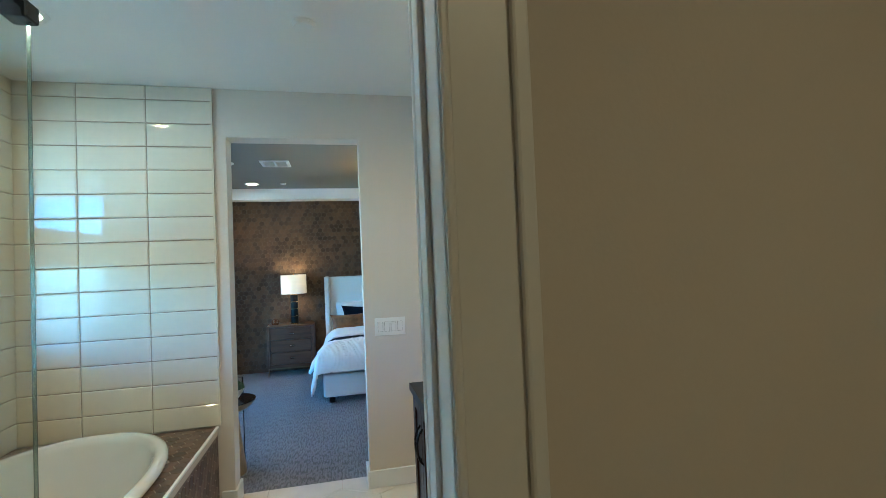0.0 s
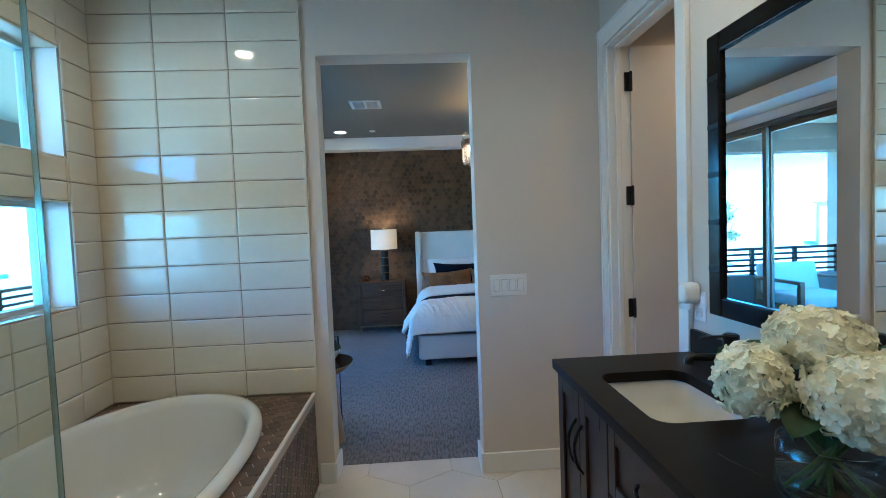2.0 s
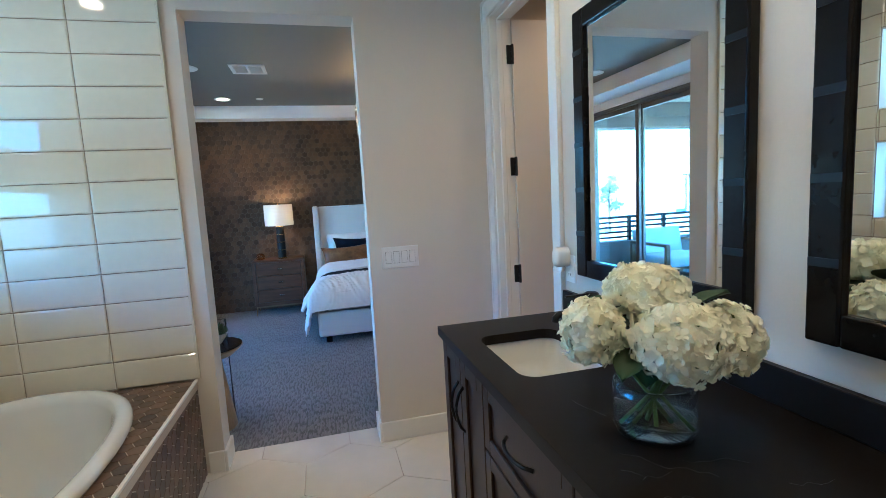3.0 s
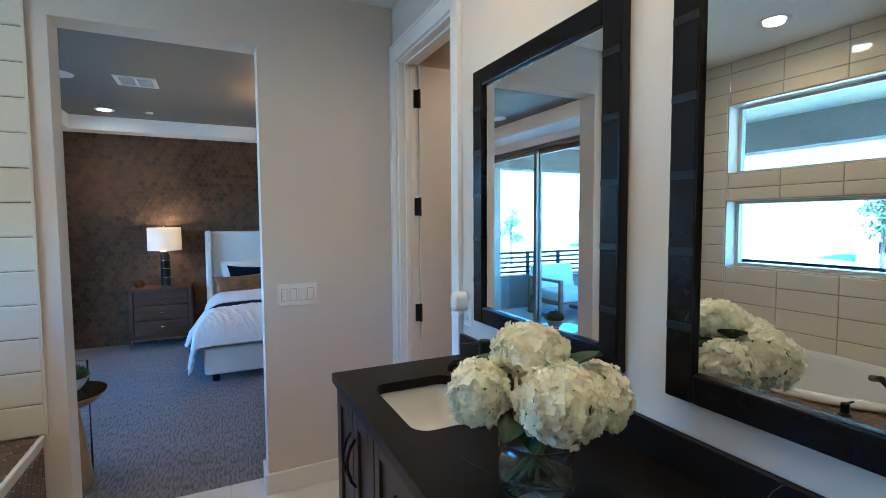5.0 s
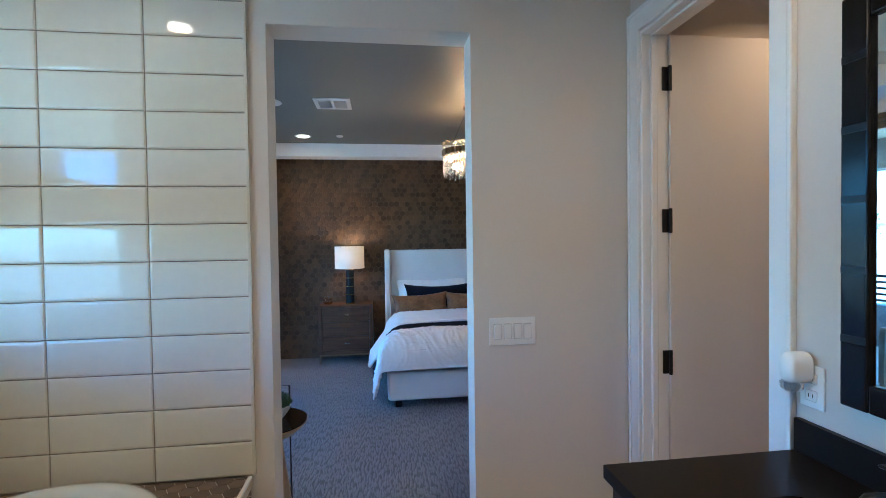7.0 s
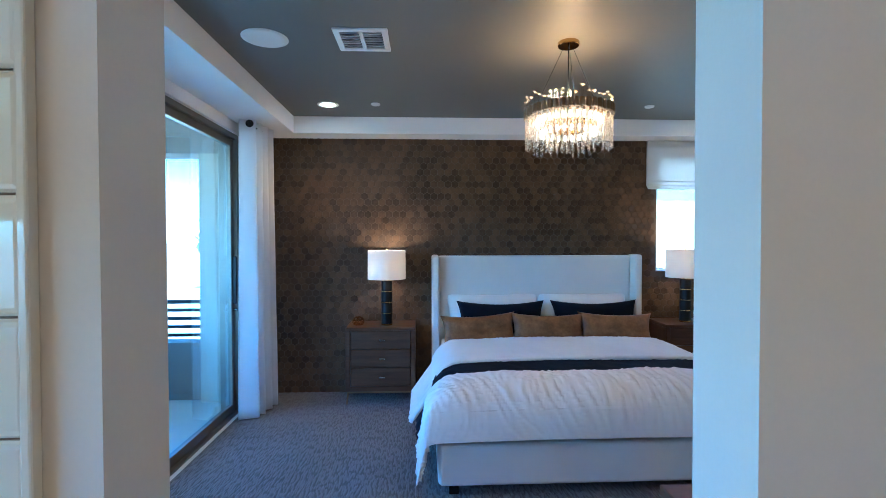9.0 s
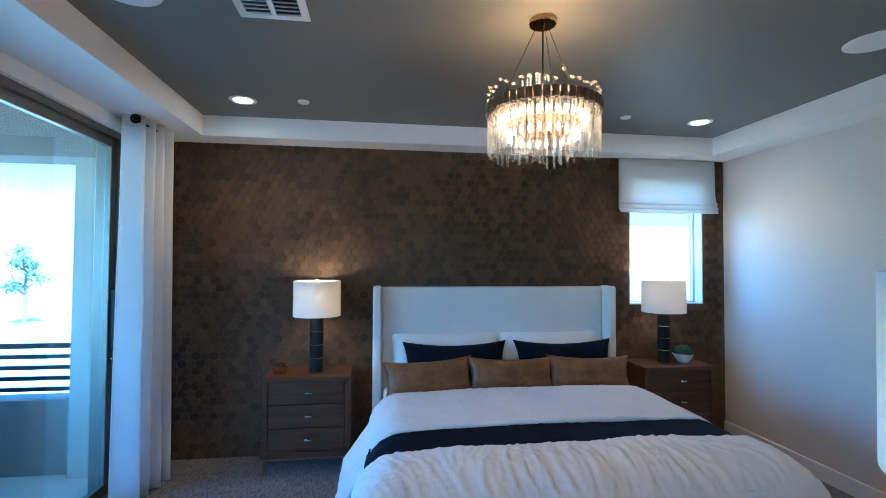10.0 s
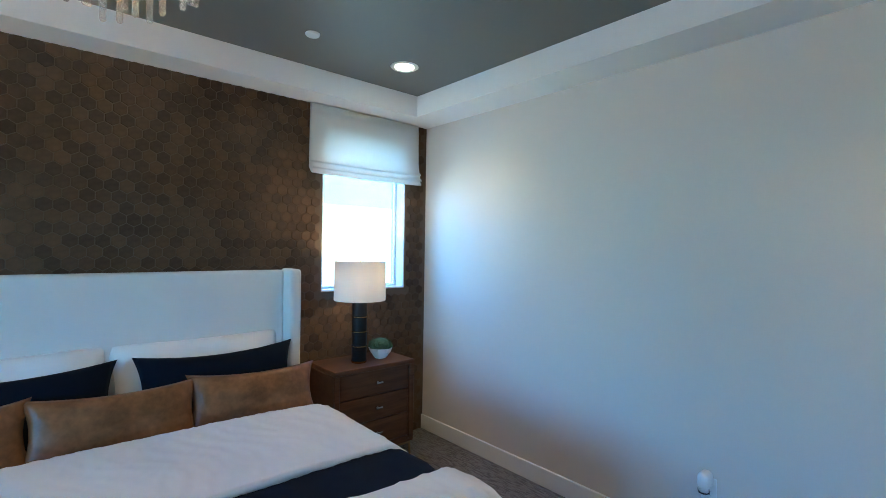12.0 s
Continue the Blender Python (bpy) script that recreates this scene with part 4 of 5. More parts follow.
for hx, hy, hz, hr, hh in HEADS:
    b = bmesh.new()
    c0 = Vector((hx, hy, hz))
    count = int(540 * (hr / 0.09) ** 1.6)
    for i in range(count):
        zz = 1 - 2 * (i + 0.5) / count
        if zz < -0.82:
            continue
        a = i * 2.39996
        rr = math.sqrt(1 - zz * zz)
        n = Vector((rr * math.cos(a), rr * math.sin(a), zz))
        bulge = 1 + 0.14 * noise.noise(n * 2.4 + c0 * 9)
        petal(b, c0 + Vector((n.x * hr, n.y * hr, n.z * hh)) * 0.89 * bulge * rf.uniform(0.90, 1.04), n, 0.0108 * rf.uniform(0.75, 1.15), rf)
    fh = part("flower_head", b, "petal", vs, "cream white hydrangea head", smooth=True)
    # Added green core, its dark colour put in for shade between the florets
    b = bmesh.new()
    bmesh.ops.create_icosphere(b, subdivisions=2, radius=1.0, matrix=Matrix.LocRotScale(c0, None, (hr * 0.72, hr * 0.72, hh * 0.72)))
    part("stalks", b, "stem", fh, "green core for the shade between petals")
    part("stem", tube([c0 * 0.97, Vector((hx * 0.30, hy * 0.30, 0.125)), Vector((-hx * 0.30, -hy * 0.30, 0.016))], 0.0048, 8), "stem", vs, smooth=True)
for sx, sy, ex, ey in ((-0.03, 0.02, 0.055, -0.05), (0.02, -0.03, -0.06, 0.03), (-0.02, -0.04, 0.01, 0.065)):
    part("stem", tube([(sx, sy, 0.19), (sx * 0.4, sy * 0.4, 0.11), (ex, ey, 0.016)], 0.0042, 8), "stem", vs, smooth=True)
LEAVES = ((210, 0.070, 0.190, -14, 0.085), (225, 0.050, 0.200, -40, 0.085), (-34, 0.060, 0.262, 38, 0.085), (138, 0.050, 0.258, 8, 0.125), (152, 0.060, 0.235, 0, 0.125), (10, 0.060, 0.245, 26, 0.085), (75, 0.05, 0.22, -10, 0.13))
for a, r, z, tilt, sz in LEAVES:
    b = bmesh.new()
    grid = []
    for i in range(10):
        s = i / 9
        w = 0.40 * math.sin(math.pi * s ** 0.75) ** 0.8 + 0.01
        grid.append([b.verts.new((s * sz, w * sz * v, 0.14 * sz * abs(v) + 0.012 * sz * math.sin(9 * s + 3 * v) - 0.22 * sz * s * s)) for v in (-1, -0.5, 0, 0.5, 1)])
    for g0, g1 in zip(grid, grid[1:]):
        for k in range(4):
            b.faces.new((g0[k], g1[k], g1[k + 1], g0[k + 1]))
    lf = part("leaf", b, "plant", vs, "dark green leaf", smooth=True)
    lf.matrix_local = pose(r * math.cos(radians(a)), r * math.sin(radians(a)), z, 0, -tilt, a)

# ---------------------------------------------------------------- bedroom: bed
BX0, BX1 = -0.197, 1.902
bed = thing("bed", (0, 0, 0), "king bed with pale linen winged headboard and rails", "bed")
part("headboard", box(BX0 + 0.07, 7.43, 0.06, BX1 - 0.07, 7.505, 1.383, 0.02, 3), "linen", bed, "pale upholstered headboard panel")
for x0, x1 in ((BX0, BX0 + 0.072), (BX1 - 0.072, BX1)):
    part("wing", box(x0, 7.31, 0.02, x1, 7.505, 1.392, 0.022, 4), "linen", bed, "upholstered headboard wing")
part("rail", box(BX0, 5.50, 0.075, BX0 + 0.07, 7.31, 0.325, 0.02, 3), "linen", bed)
part("rail", box(BX1 - 0.07, 5.50, 0.075, BX1, 7.31, 0.325, 0.02, 3), "linen", bed)
part("footboard", box(BX0 + 0.01, 5.485, 0.075, BX1 - 0.01, 5.57, 0.33, 0.02, 3), "linen", bed)
part("platform", box(BX0 + 0.07, 5.57, 0.10, BX1 - 0.07, 7.43, 0.30), "black_leather", bed)
for lx in (-0.10, 1.80):
    for ly in (5.57, 7.2):
        part("leg", box(lx - 0.03, ly - 0.03, 0.0, lx + 0.03, ly + 0.03, 0.09, 0.004, 1), "black_metal", bed, "black block leg")
mt_ = thing("mattress", (0, 0, 0), "white mattress on the upholstered bed base", "mattress")
part("body", box(BX0 + 0.09, 5.59, 0.30, BX1 - 0.09, 7.42, 0.575, 0.05, 4), "white_cotton", mt_)


def drape(y_lo, y_hi, top, hem_l, hem_r, hem_f, foot, lift, seed, nx=150, ny=70, fine=1.0, puff=0.0, ragged=0.02, hw=1.14, flare=0.16):
    """Cloth over the bed: flat on top, rounded over the sides (and the foot), hanging to its hems, with creases."""
    cx, r = (BX0 + BX1) / 2 + 0.01, 0.21
    side_l, side_r = r * 1.3 + max(0, top - r - hem_l), r * 1.3 + max(0, top - r - hem_r)
    b = bmesh.new()
    rows = []
    ff = r * 1.45 + max(0, top - r - hem_f) if foot else 0.0

    def over(s):
        a = min(s / r, 1.42)
        rest = max(0.0, s - r * 1.42)
        return r * math.sin(a) + rest * flare, r * (1 - math.cos(a)) + rest * 0.985
    for j in range(ny + 1):
        row = []
        v = j / ny
        sy = -ff + (y_hi - y_lo + ff) * v if foot else (y_hi - y_lo) * v
        for i in range(nx + 1):
            u = i / nx
            sx = -(hw - r) - side_l + (2 * (hw - r) + side_l + side_r) * u
            ex = abs(sx) - (hw - r)
            dx, dropx = over(ex) if ex > 0 else (0.0, 0.0)
            x = cx + math.copysign(min(abs(sx), hw - r) + dx, sx)
            if foot and sy < 0:
                dy, dropy = over(-sy)
                y = y_lo - dy
            else:
                dropy, y = 0.0, y_lo + max(sy, 0)
            drop = (dropx ** 2.2 + dropy ** 2.2) ** (1 / 2.2)
            dome = puff * (1 - (abs(sx) / (hw + 0.1)) ** 2.4 if abs(sx) < hw + 0.1 else 0)
            if foot:
                dome *= min(1.0, 0.35 + 0.65 * min(1.0, max(0.0, (sy + ff) / 0.5)))
            z = max(top - drop + dome + lift, 0.02)
            p = Vector((sx * 3.0, sy * 3.0, seed))
            flow = noise.noise(p * 0.7) * 0.5
            crease = 1 - abs(noise.noise(Vector((sx * 8.5 + flow * 5 + sy * 2.5, sy * 1.6, seed + 3)))) * 2
            fold = 1 - abs(noise.noise(Vector((sx * 28 + flow * 8 + sy * 3, sy * 5, seed + 8)))) * 2
            soft = noise.noise(p * 0.9)
            near = 1.0 if not foot else max(0.25, 1 - abs(sy - 0.05) / 0.55)
            amp = fine * (0.008 * max(0, crease) ** 3 * near + 0.007 * max(0, fold) ** 3 * near + 0.012 * soft)
            hang = max(0.0, ex) if ex > 0 else 0.0
            x += math.copysign(amp + (0.02 * noise.noise(Vector((sy * 7, seed, 1.0))) * min(1, hang * 6)), sx) if ex > 0 else 0
            y -= amp * 1.2 if (foot and sy < 0) else 0
            z += amp if drop < 0.12 else amp * 0.2
            if not foot and (j == 0 or j == ny):
                y += ragged * noise.noise(Vector((sx * 2.2, seed, 5 + j)))
            row.append(b.verts.new((x, y, z)))
        rows.append(row)
    for r0, r1 in zip(rows, rows[1:]):
        for i in range(nx):
            b.faces.new((r0[i], r0[i + 1], r1[i + 1], r1[i]))
    return b


def cloth_thing(name, bm, material, label, category, thick):
    t = thing(name, (0, 0, 0), label, category)
    ob = part("cover", bm, material, t, smooth=True)
    so = ob.modifiers.new("thickness", "SOLIDIFY")
    so.thickness, so.offset = thick, -1
    return t


cloth_thing("duvet", drape(5.66, 5.80, 0.640, 0.12, 0.16, 0.33, True, 0.0, 2.0, fine=1.1, puff=0.035, nx=240, ny=120), "white_cotton", "puffy white duvet with creases spread over the bed", "duvet", 0.03)
cloth_thing("bed_runner", drape(5.77, 6.17, 0.622, 0.17, 0.27, 0, False, 0.012, hw=1.085, flare=0.50, seed= 6.0, fine=0.5, puff=0.028, ny=24, ragged=0.03), "navy", "navy blue folded blanket band across the bed", "blanket", 0.012)
cloth_thing("duvet_fold", drape(6.095, 6.80, 0.628, 0.15, 0.30, 0, False, 0.024, hw=1.075, flare=0.72, seed= 9.0, fine=0.42, puff=0.035, ny=50, ragged=0.012), "white_cotton", "white turned-down top of the duvet", "duvet", 0.03)


def cushion(name, w, h, d, material, at, lean, rz, label, seed, group="", roll=0, sag=0.06):
    """A stuffed cushion standing on its long edge, with pulled-out corners, a sagging top and a seam."""
    t = thing(name, at, label, "pillow", group)
    t.matrix_world = pose(*at, 0, 0, rz) @ pose(0, 0, 0, lean, roll, 0)
    b = bmesh.new()
    n, k = 28, 18
    sides = []
    for sgn in (-1, 1):
        g = []
        for j in range(k + 1):
            row = []
            for i in range(n + 1):
                u, v = 2 * i / n - 1, 2 * j / k - 1
                pull_ = 1 - 0.10 * (1 - abs(v) ** 2) * abs(u) ** 3
                pv = 1 - sag * (1 - u * u) * (1 if v > 0 else 0.25) * abs(v) ** 2
                th = max(0.0, (1 - abs(u) ** 3.2)) ** 0.6 * max(0.0, (1 - abs(v) ** 3.0)) ** 0.6
                wr = noise.noise(Vector((u * 2.6 + seed, v * 2.6, sgn * 3))) * 0.10 + noise.noise(Vector((u * 7 + seed, v * 7, sgn))) * 0.035
                row.append(b.verts.new((u * w / 2 * pull_, sgn * d / 2 * th * (1 + wr * 2.4), h / 2 + v * h / 2 * pv + wr * 0.015 * (1 - abs(v)))))
            g.append(row)
        for j in range(k):
            for i in range(n):
                f = (g[j][i], g[j][i + 1], g[j + 1][i + 1], g[j + 1][i])
                b.faces.new(f if sgn < 0 else f[::-1])
        sides.append(g)
    bmesh.ops.remove_doubles(b, verts=list(b.verts), dist=0.0006)
    part("cover", b, material, t, smooth=True)
    return t


for x, s in ((0.41, 1.0), (1.33, 2.0)):
    cushion("pillow", 0.95, 0.52, 0.20, "white_cotton", (x, 7.31, 0.51), -16, 0, "plump white bed pillow against the headboard", s, "bed pillows", sag=0.09)
    cushion("accent_pillow", 0.86, 0.40, 0.15, "navy", (x + 0.06, 7.17, 0.565), -16, 0, "navy blue oblong accent pillow", s + 4, "navy pillows", sag=0.20)
for i, (x, rz) in enumerate(((0.24, 2), (0.875, 0), (1.51, -2))):
    cushion("lumbar_pillow", 0.70, 0.315, 0.13, "brown_leather", (x, 6.985, 0.555), -18, rz, "tan distressed leather lumbar pillow", 8 + 2 * i, "leather pillows", roll=(-2.5, 1.0, 1.5)[i], sag=0.19)


# ---------------------------------------------------------------- bedroom: nightstands, lamps
def nightstand(at):
    """Three-drawer chest with a bevelled top, mitred case edges and low metal legs; local x is across, the front at y = 0."""
    t = thing("nightstand", at, "walnut three-drawer nightstand with small knobs", "nightstand", "nightstands")
    w, d, z0, z1 = 0.325, 0.38, 0.125, 0.725
    part("top", box(-w, -0.002, z1 - 0.032, w, d, z1, 0.005, 2), "walnut", t)
    for sgn in (-1, 1):
        part("side", box(min(sgn * w, sgn * (w - 0.042)), 0.0, z0, max(sgn * w, sgn * (w - 0.042)), d, z1 - 0.032, 0.004, 1), "walnut", t)
    part("bottom", box(-w + 0.042, 0.0, z0, w - 0.042, d, z0 + 0.045, 0.003, 1), "walnut", t)
    part("back", box(-w + 0.042, d - 0.012, z0 + 0.045, w - 0.042, d, z1 - 0.032), "walnut", t)
    h = (z1 - 0.032 - z0 - 0.045) / 3
    for k in range(3):
        a = z0 + 0.045 + k * h
        dr = part("drawer", box(-w + 0.046, 0.010, a + 0.003, w - 0.046, 0.35, a + h - 0.003, 0.003, 1), "walnut", t)
        kn = lathe([(0.006, 0), (0.006, 0.012), (0.012, 0.014), (0.012, 0.022), (0.008, 0.024)], 14)
        kn.transform(pose(0, 0.010, a + h / 2, 90, 0, 0))
        box(-0.012, -0.020, a + h / 2 - 0.007, 0.042, -0.006, a + h / 2 + 0.008, 0.004, 2, kn)
        part("knob", kn, "chrome", dr, "polished horn-and-steel knob")
    for sx in (-1, 1):
        for yy in (0.03, d - 0.05):
            part("leg", tube([(sx * (w - 0.02), yy, z0), (sx * (w - 0.008), yy - 0.004, 0.0)], [0.011, 0.007], 8), "bronze", t, "slim metal leg")
    for yy in (0.03,):
        part("stretcher", box(-w + 0.02, yy - 0.008, z0 - 0.022, w - 0.02, yy + 0.008, z0), "bronze", t)
    return t


nsl = nightstand((-0.682, 7.118, 0))
copy_thing(nsl, pose(2.37, 7.118, 0))


def table_lamp(at, s=1.0, label="black leather column lamp with brass bands and white drum shade"):
    t = thing("table_lamp", at, label, "lamp", "table lamps")
    part("base", lathe([(0.052, 0), (0.054, 0.004), (0.054, 0.014)], 32), "brass", t, "brass foot")
    for k in range(4):
        z = 0.014 + k * 0.104 * s
        part("column", lathe([(0.050, z), (0.0525, z + 0.003), (0.0525, z + 0.098 * s), (0.050, z + 0.101 * s)], 32), "black_leather", t)
        part("band", lathe([(0.0540, z + 0.0995 * s), (0.0540, z + 0.1050 * s)], 32), "brass", t, "thin brass band")
    top = 0.014 + 0.416 * s
    part("neck", lathe([(0.050, top), (0.045, top + 0.006), (0.012, top + 0.01), (0.010, top + 0.05)], 24), "brass", t)
    z0 = top + 0.012
    part("shade", lathe([(0.182, z0), (0.180, z0 + 0.275), (0.1785, z0 + 0.275), (0.1805, z0)], 48, caps=False), "shade", t, "white linen drum shade", smooth=True)
    part("finial", lathe([(0.004, z0 + 0.25), (0.004, z0 + 0.28), (0.010, z0 + 0.285), (0.006, z0 + 0.297)], 12), "brass", t)
    sp = bmesh.new()
    for a in (0, 120, 240):
        tube([(0, 0, z0 + 0.262), (0.18 * math.cos(radians(a)), 0.18 * math.sin(radians(a)), z0 + 0.268)], 0.0022, 6, sp)
    part("spider", sp, "brass", t)
    part("bulb", lathe([(0.012, z0 + 0.06), (0.03, z0 + 0.11), (0.026, z0 + 0.15), (0.004, z0 + 0.165)], 16), "ceramic", t, smooth=True)
    return t


tl = table_lamp((-0.632, 7.27, 0.725))
copy_thing(tl, pose(2.322, 7.28, 0.725))
table_lamp((0.68, 3.93, 0.80), 1.16)

gb = thing("glass_orb", (-0.90, 7.23, 0.725), "amber tinted glass orb on the nightstand", "ornament")
M["amber"] = glass("amber_glass", (0.92, 0.80, 0.68))
part("orb", lathe([(0.02, 0.0), (0.045, 0.008), (0.058, 0.03), (0.058, 0.05), (0.045, 0.076), (0.022, 0.09), (0.018, 0.088), (0.042, 0.072), (0.054, 0.05), (0.054, 0.03), (0.042, 0.012), (0.002, 0.006)], 28, caps=False), "amber", gb, smooth=True)


def bowl_plant(at, r, label):
    t = thing("potted_plant", at, label, "potted plant")
    part("bowl", lathe([(r * 0.45, 0), (r * 0.5, 0.003), (r * 0.85, r * 0.5), (r, r * 0.85), (r * 0.95, r * 0.86), (r * 0.8, r * 0.6), (0.01, r * 0.58)], 8), "ceramic", t, "white faceted bowl")
    b = bmesh.new()
    rg = random.Random(3)
    for i in range(420):
        zz = rg.random()
        a = rg.uniform(0, 6.283)
        q = math.sqrt(1 - zz * zz)
        n = Vector((q * math.cos(a), q * math.sin(a), zz * 0.8))
        p0 = Vector((0, 0, r * 0.85)) + Vector((n.x * r * 0.85, n.y * r * 0.85, n.z * r * 0.85))
        s = n.orthogonal().normalized() * r * 0.045
        tip = p0 + (n + Vector((rg.uniform(-.4, .4), rg.uniform(-.4, .4), rg.uniform(-.1, .5)))).normalized() * r * 0.26
        b.faces.new([b.verts.new(v) for v in (p0 - s, p0 + s, tip)])
    bmesh.ops.create_icosphere(b, subdivisions=2, radius=1.0, matrix=Matrix.LocRotScale((0, 0, r * 0.85), None, (r * 0.87, r * 0.87, r * 0.82)))
    part("greenery", b, "plant", t, "clipped dark green moss ball")
    return t


bowl_plant((2.515, 7.30, 0.725), 0.09, "small green plant in a white bowl on the nightstand")

# dresser against the partition, lamp on it
dr_ = thing("dresser", (0.425, 3.54, 0), "walnut dresser standing beside the opening", "dresser")
part("top", box(0, 0, 0.768, 1.5, 0.575, 0.80, 0.004, 2), "walnut", dr_)
part("body", box(0.004, 0.004, 0.14, 1.496, 0.555, 0.768), "walnut", dr_)
for c in range(3):
    for k in range(3):
        d1 = part("drawer", box(0.02 + c * 0.49, 0.555, 0.16 + k * 0.2, 0.50 + c * 0.49, 0.573, 0.353 + k * 0.2, 0.003, 1), "walnut", dr_)
        part("knob", box(0.22 + c * 0.49, 0.573, 0.248 + k * 0.2, 0.30 + c * 0.49, 0.590, 0.262 + k * 0.2, 0.004, 1), "chrome", d1)
for lx in (0.05, 1.45):
    for ly in (0.05, 0.52):
        part("leg", tube([(lx, ly, 0.14), (lx, ly, 0)], [0.016, 0.010], 8), "bronze", dr_)

# round side table with the plant
st = thing("side_table", (-0.855, 3.92, 0), "round smoked-glass side table with black metal frame", "side table")
part("top", lathe([(0.0, 0.545), (0.195, 0.545), (0.205, 0.548), (0.205, 0.553), (0.0, 0.553)][1:4], 40), "black_frame", st, "dark glossy glass top")
part("rim", lathe([(0.15, 0.49), (0.206, 0.538), (0.209, 0.545), (0.200, 0.545), (0.14, 0.50)], 40, caps=False), "tan_wood", st, "golden wood rim", smooth=True)
part("pedestal", lathe([(0.125, 0.0), (0.128, 0.01), (0.07, 0.46), (0.14, 0.50)], 32), "tan_wood", st, "tapered golden wood pedestal", smooth=False)
fr_ = thing("metal_frame_stand", (-0.855, 3.92, 0), "thin black square metal frame at the side table", "stand")
part("frame", tube([(0.075, 0.215, 0.0), (0.075, 0.215, 0.675), (-0.13, 0.215, 0.675), (-0.13, 0.215, 0.0)], 0.006, 6), "black_metal", fr_)
bowl_plant((-0.82, 3.95, 0.554), 0.085, "green moss ball in a white faceted bowl on the side table")

# ---------------------------------------------------------------- bedroom: curtain, blind
cu = thing("curtain", (0, 0, 0), "white sheer grommet curtain gathered beside the sliding door", "curtain")
path = []
for i in range(90):
    s = i / 89
    px, py = -1.765 + 0.05 * s - 0.055 * math.cos(s * 2 * math.pi * 3.5), 6.76 + 0.38 * s
    path.append((px, py, s))
b = bmesh.new()
rows = []
for j in range(25):
    z = 0.012 + (2.556 - 0.012) * j / 24
    rows.append([b.verts.new((px + (px + 1.735) * 0.35 * (1 - j / 24) + 0.006 * noise.noise(Vector((s * 6, z * 1.3, 1))), py + 0.012 * (1 - j / 24) * math.sin(s * 9) + 0.004 * noise.noise(Vector((s * 9, z * 2, 4))), z)) for px, py, s in path])
for r0, r1 in zip(rows, rows[1:]):
    for i in range(len(path) - 1):
        b.faces.new((r0[i], r0[i + 1], r1[i + 1], r1[i]))
co_ = part("cloth", b, "sheer", cu, smooth=True)
so = co_.modifiers.new("thickness", "SOLIDIFY")
so.thickness = 0.003
for gx, gy, turn in ((-1.722, 6.722, 8),):
    g = lathe([(0.028, -0.006), (0.032, 0), (0.028, 0.006), (0.018, 0.006), (0.018, -0.006), (0.028, -0.006)], 24, caps=False)
    part("grommet", g, "black_metal", cu, "black metal grommet").matrix_local = pose(gx, gy, 2.512, 90, 0, turn)
    part("rod_end", lathe([(0.018, -0.004), (0.018, 0.004)], 16), "black_metal", cu).matrix_local = pose(gx, gy, 2.512, 90, 0, turn)
rd = thing("curtain_rod", (-1.735, 6.66, 2.512), "short black metal curtain rod by the ceiling", "curtain rod")
part("rod", tube([(0, 0.10, 0), (0.02, 0.42, 0)], 0.006, 12), "black_metal", rd)
for yy in (0.40,):
    part("bracket", box(-0.163, yy - 0.008, -0.008, 0.0, yy + 0.008, 0.008), "black_metal", rd)

rb = thing("roman_blind", (2.505, YB - 0.012, 0), "half-raised white roman blind over the narrow window", "blind")
b = bmesh.new()
prof = [(2.555, -0.004), (2.555, -0.032), (2.48, -0.034), (2.36, -0.034), (2.24, -0.037), (2.17, -0.042), (2.15, -0.062), (2.137, -0.066), (2.150, -0.05), (2.125, -0.052), (2.105, -0.072), (2.092, -0.074), (2.108, -0.056), (2.085, -0.058), (2.066, -0.072), (2.056, -0.066), (2.066, -0.045), (2.10, -0.012), (2.555, -0.004)]
cols = []
for i in range(25):
    s = i / 24
    x = -0.475 + 0.95 * s
    cols.append([b.verts.new((x * (1 + (0.012 if z < 2.2 else 0)), y + 0.004 * noise.noise(Vector((x * 5, z * 6, 2))), z + 0.006 * math.sin(s * math.pi) * (-1 if z < 2.2 else 0))) for z, y in prof])
for c0, c1 in zip(cols, cols[1:]):
    for i in range(len(prof) - 1):
        b.faces.new((c0[i], c1[i], c1[i + 1], c0[i + 1]))
part("fabric", b, "blind", rb, smooth=True)
part("headrail", box(-0.47, -0.03, 2.53, 0.47, -0.006, 2.553), "plastic", rb)

# ---------------------------------------------------------------- bedroom: chandelier
CH = (0.59, 5.535)
ch = thing("chandelier", (*CH, TRAY), "round bronze chandelier hung with lit glass rods", "chandelier")
part("canopy", lathe([(0.06, -0.026), (0.064, -0.022), (0.064, -0.004), (0.06, 0.0)], 32), "polished_brass", ch, "brass ceiling canopy")
part("cord", tube([(0, 0, -0.02), (0, 0, -0.50)], 0.004, 8), "black_metal", ch)
ZR = -0.425
RAD = 0.250
for a in (20, 140, 260):
    part("cable", tube([(0.03 * math.cos(radians(a)), 0.03 * math.sin(radians(a)), -0.024), (RAD * 0.96 * math.cos(radians(a)), RAD * 0.96 * math.sin(radians(a)), ZR + 0.03)], 0.0014, 6), "black_metal", ch)
part("ring_plate", lathe([(RAD - 0.03, ZR - 0.003), (RAD, ZR - 0.003), (RAD, ZR + 0.003), (RAD - 0.03, ZR + 0.003), (RAD - 0.03, ZR - 0.003)], 48, caps=False), "bronze", ch)
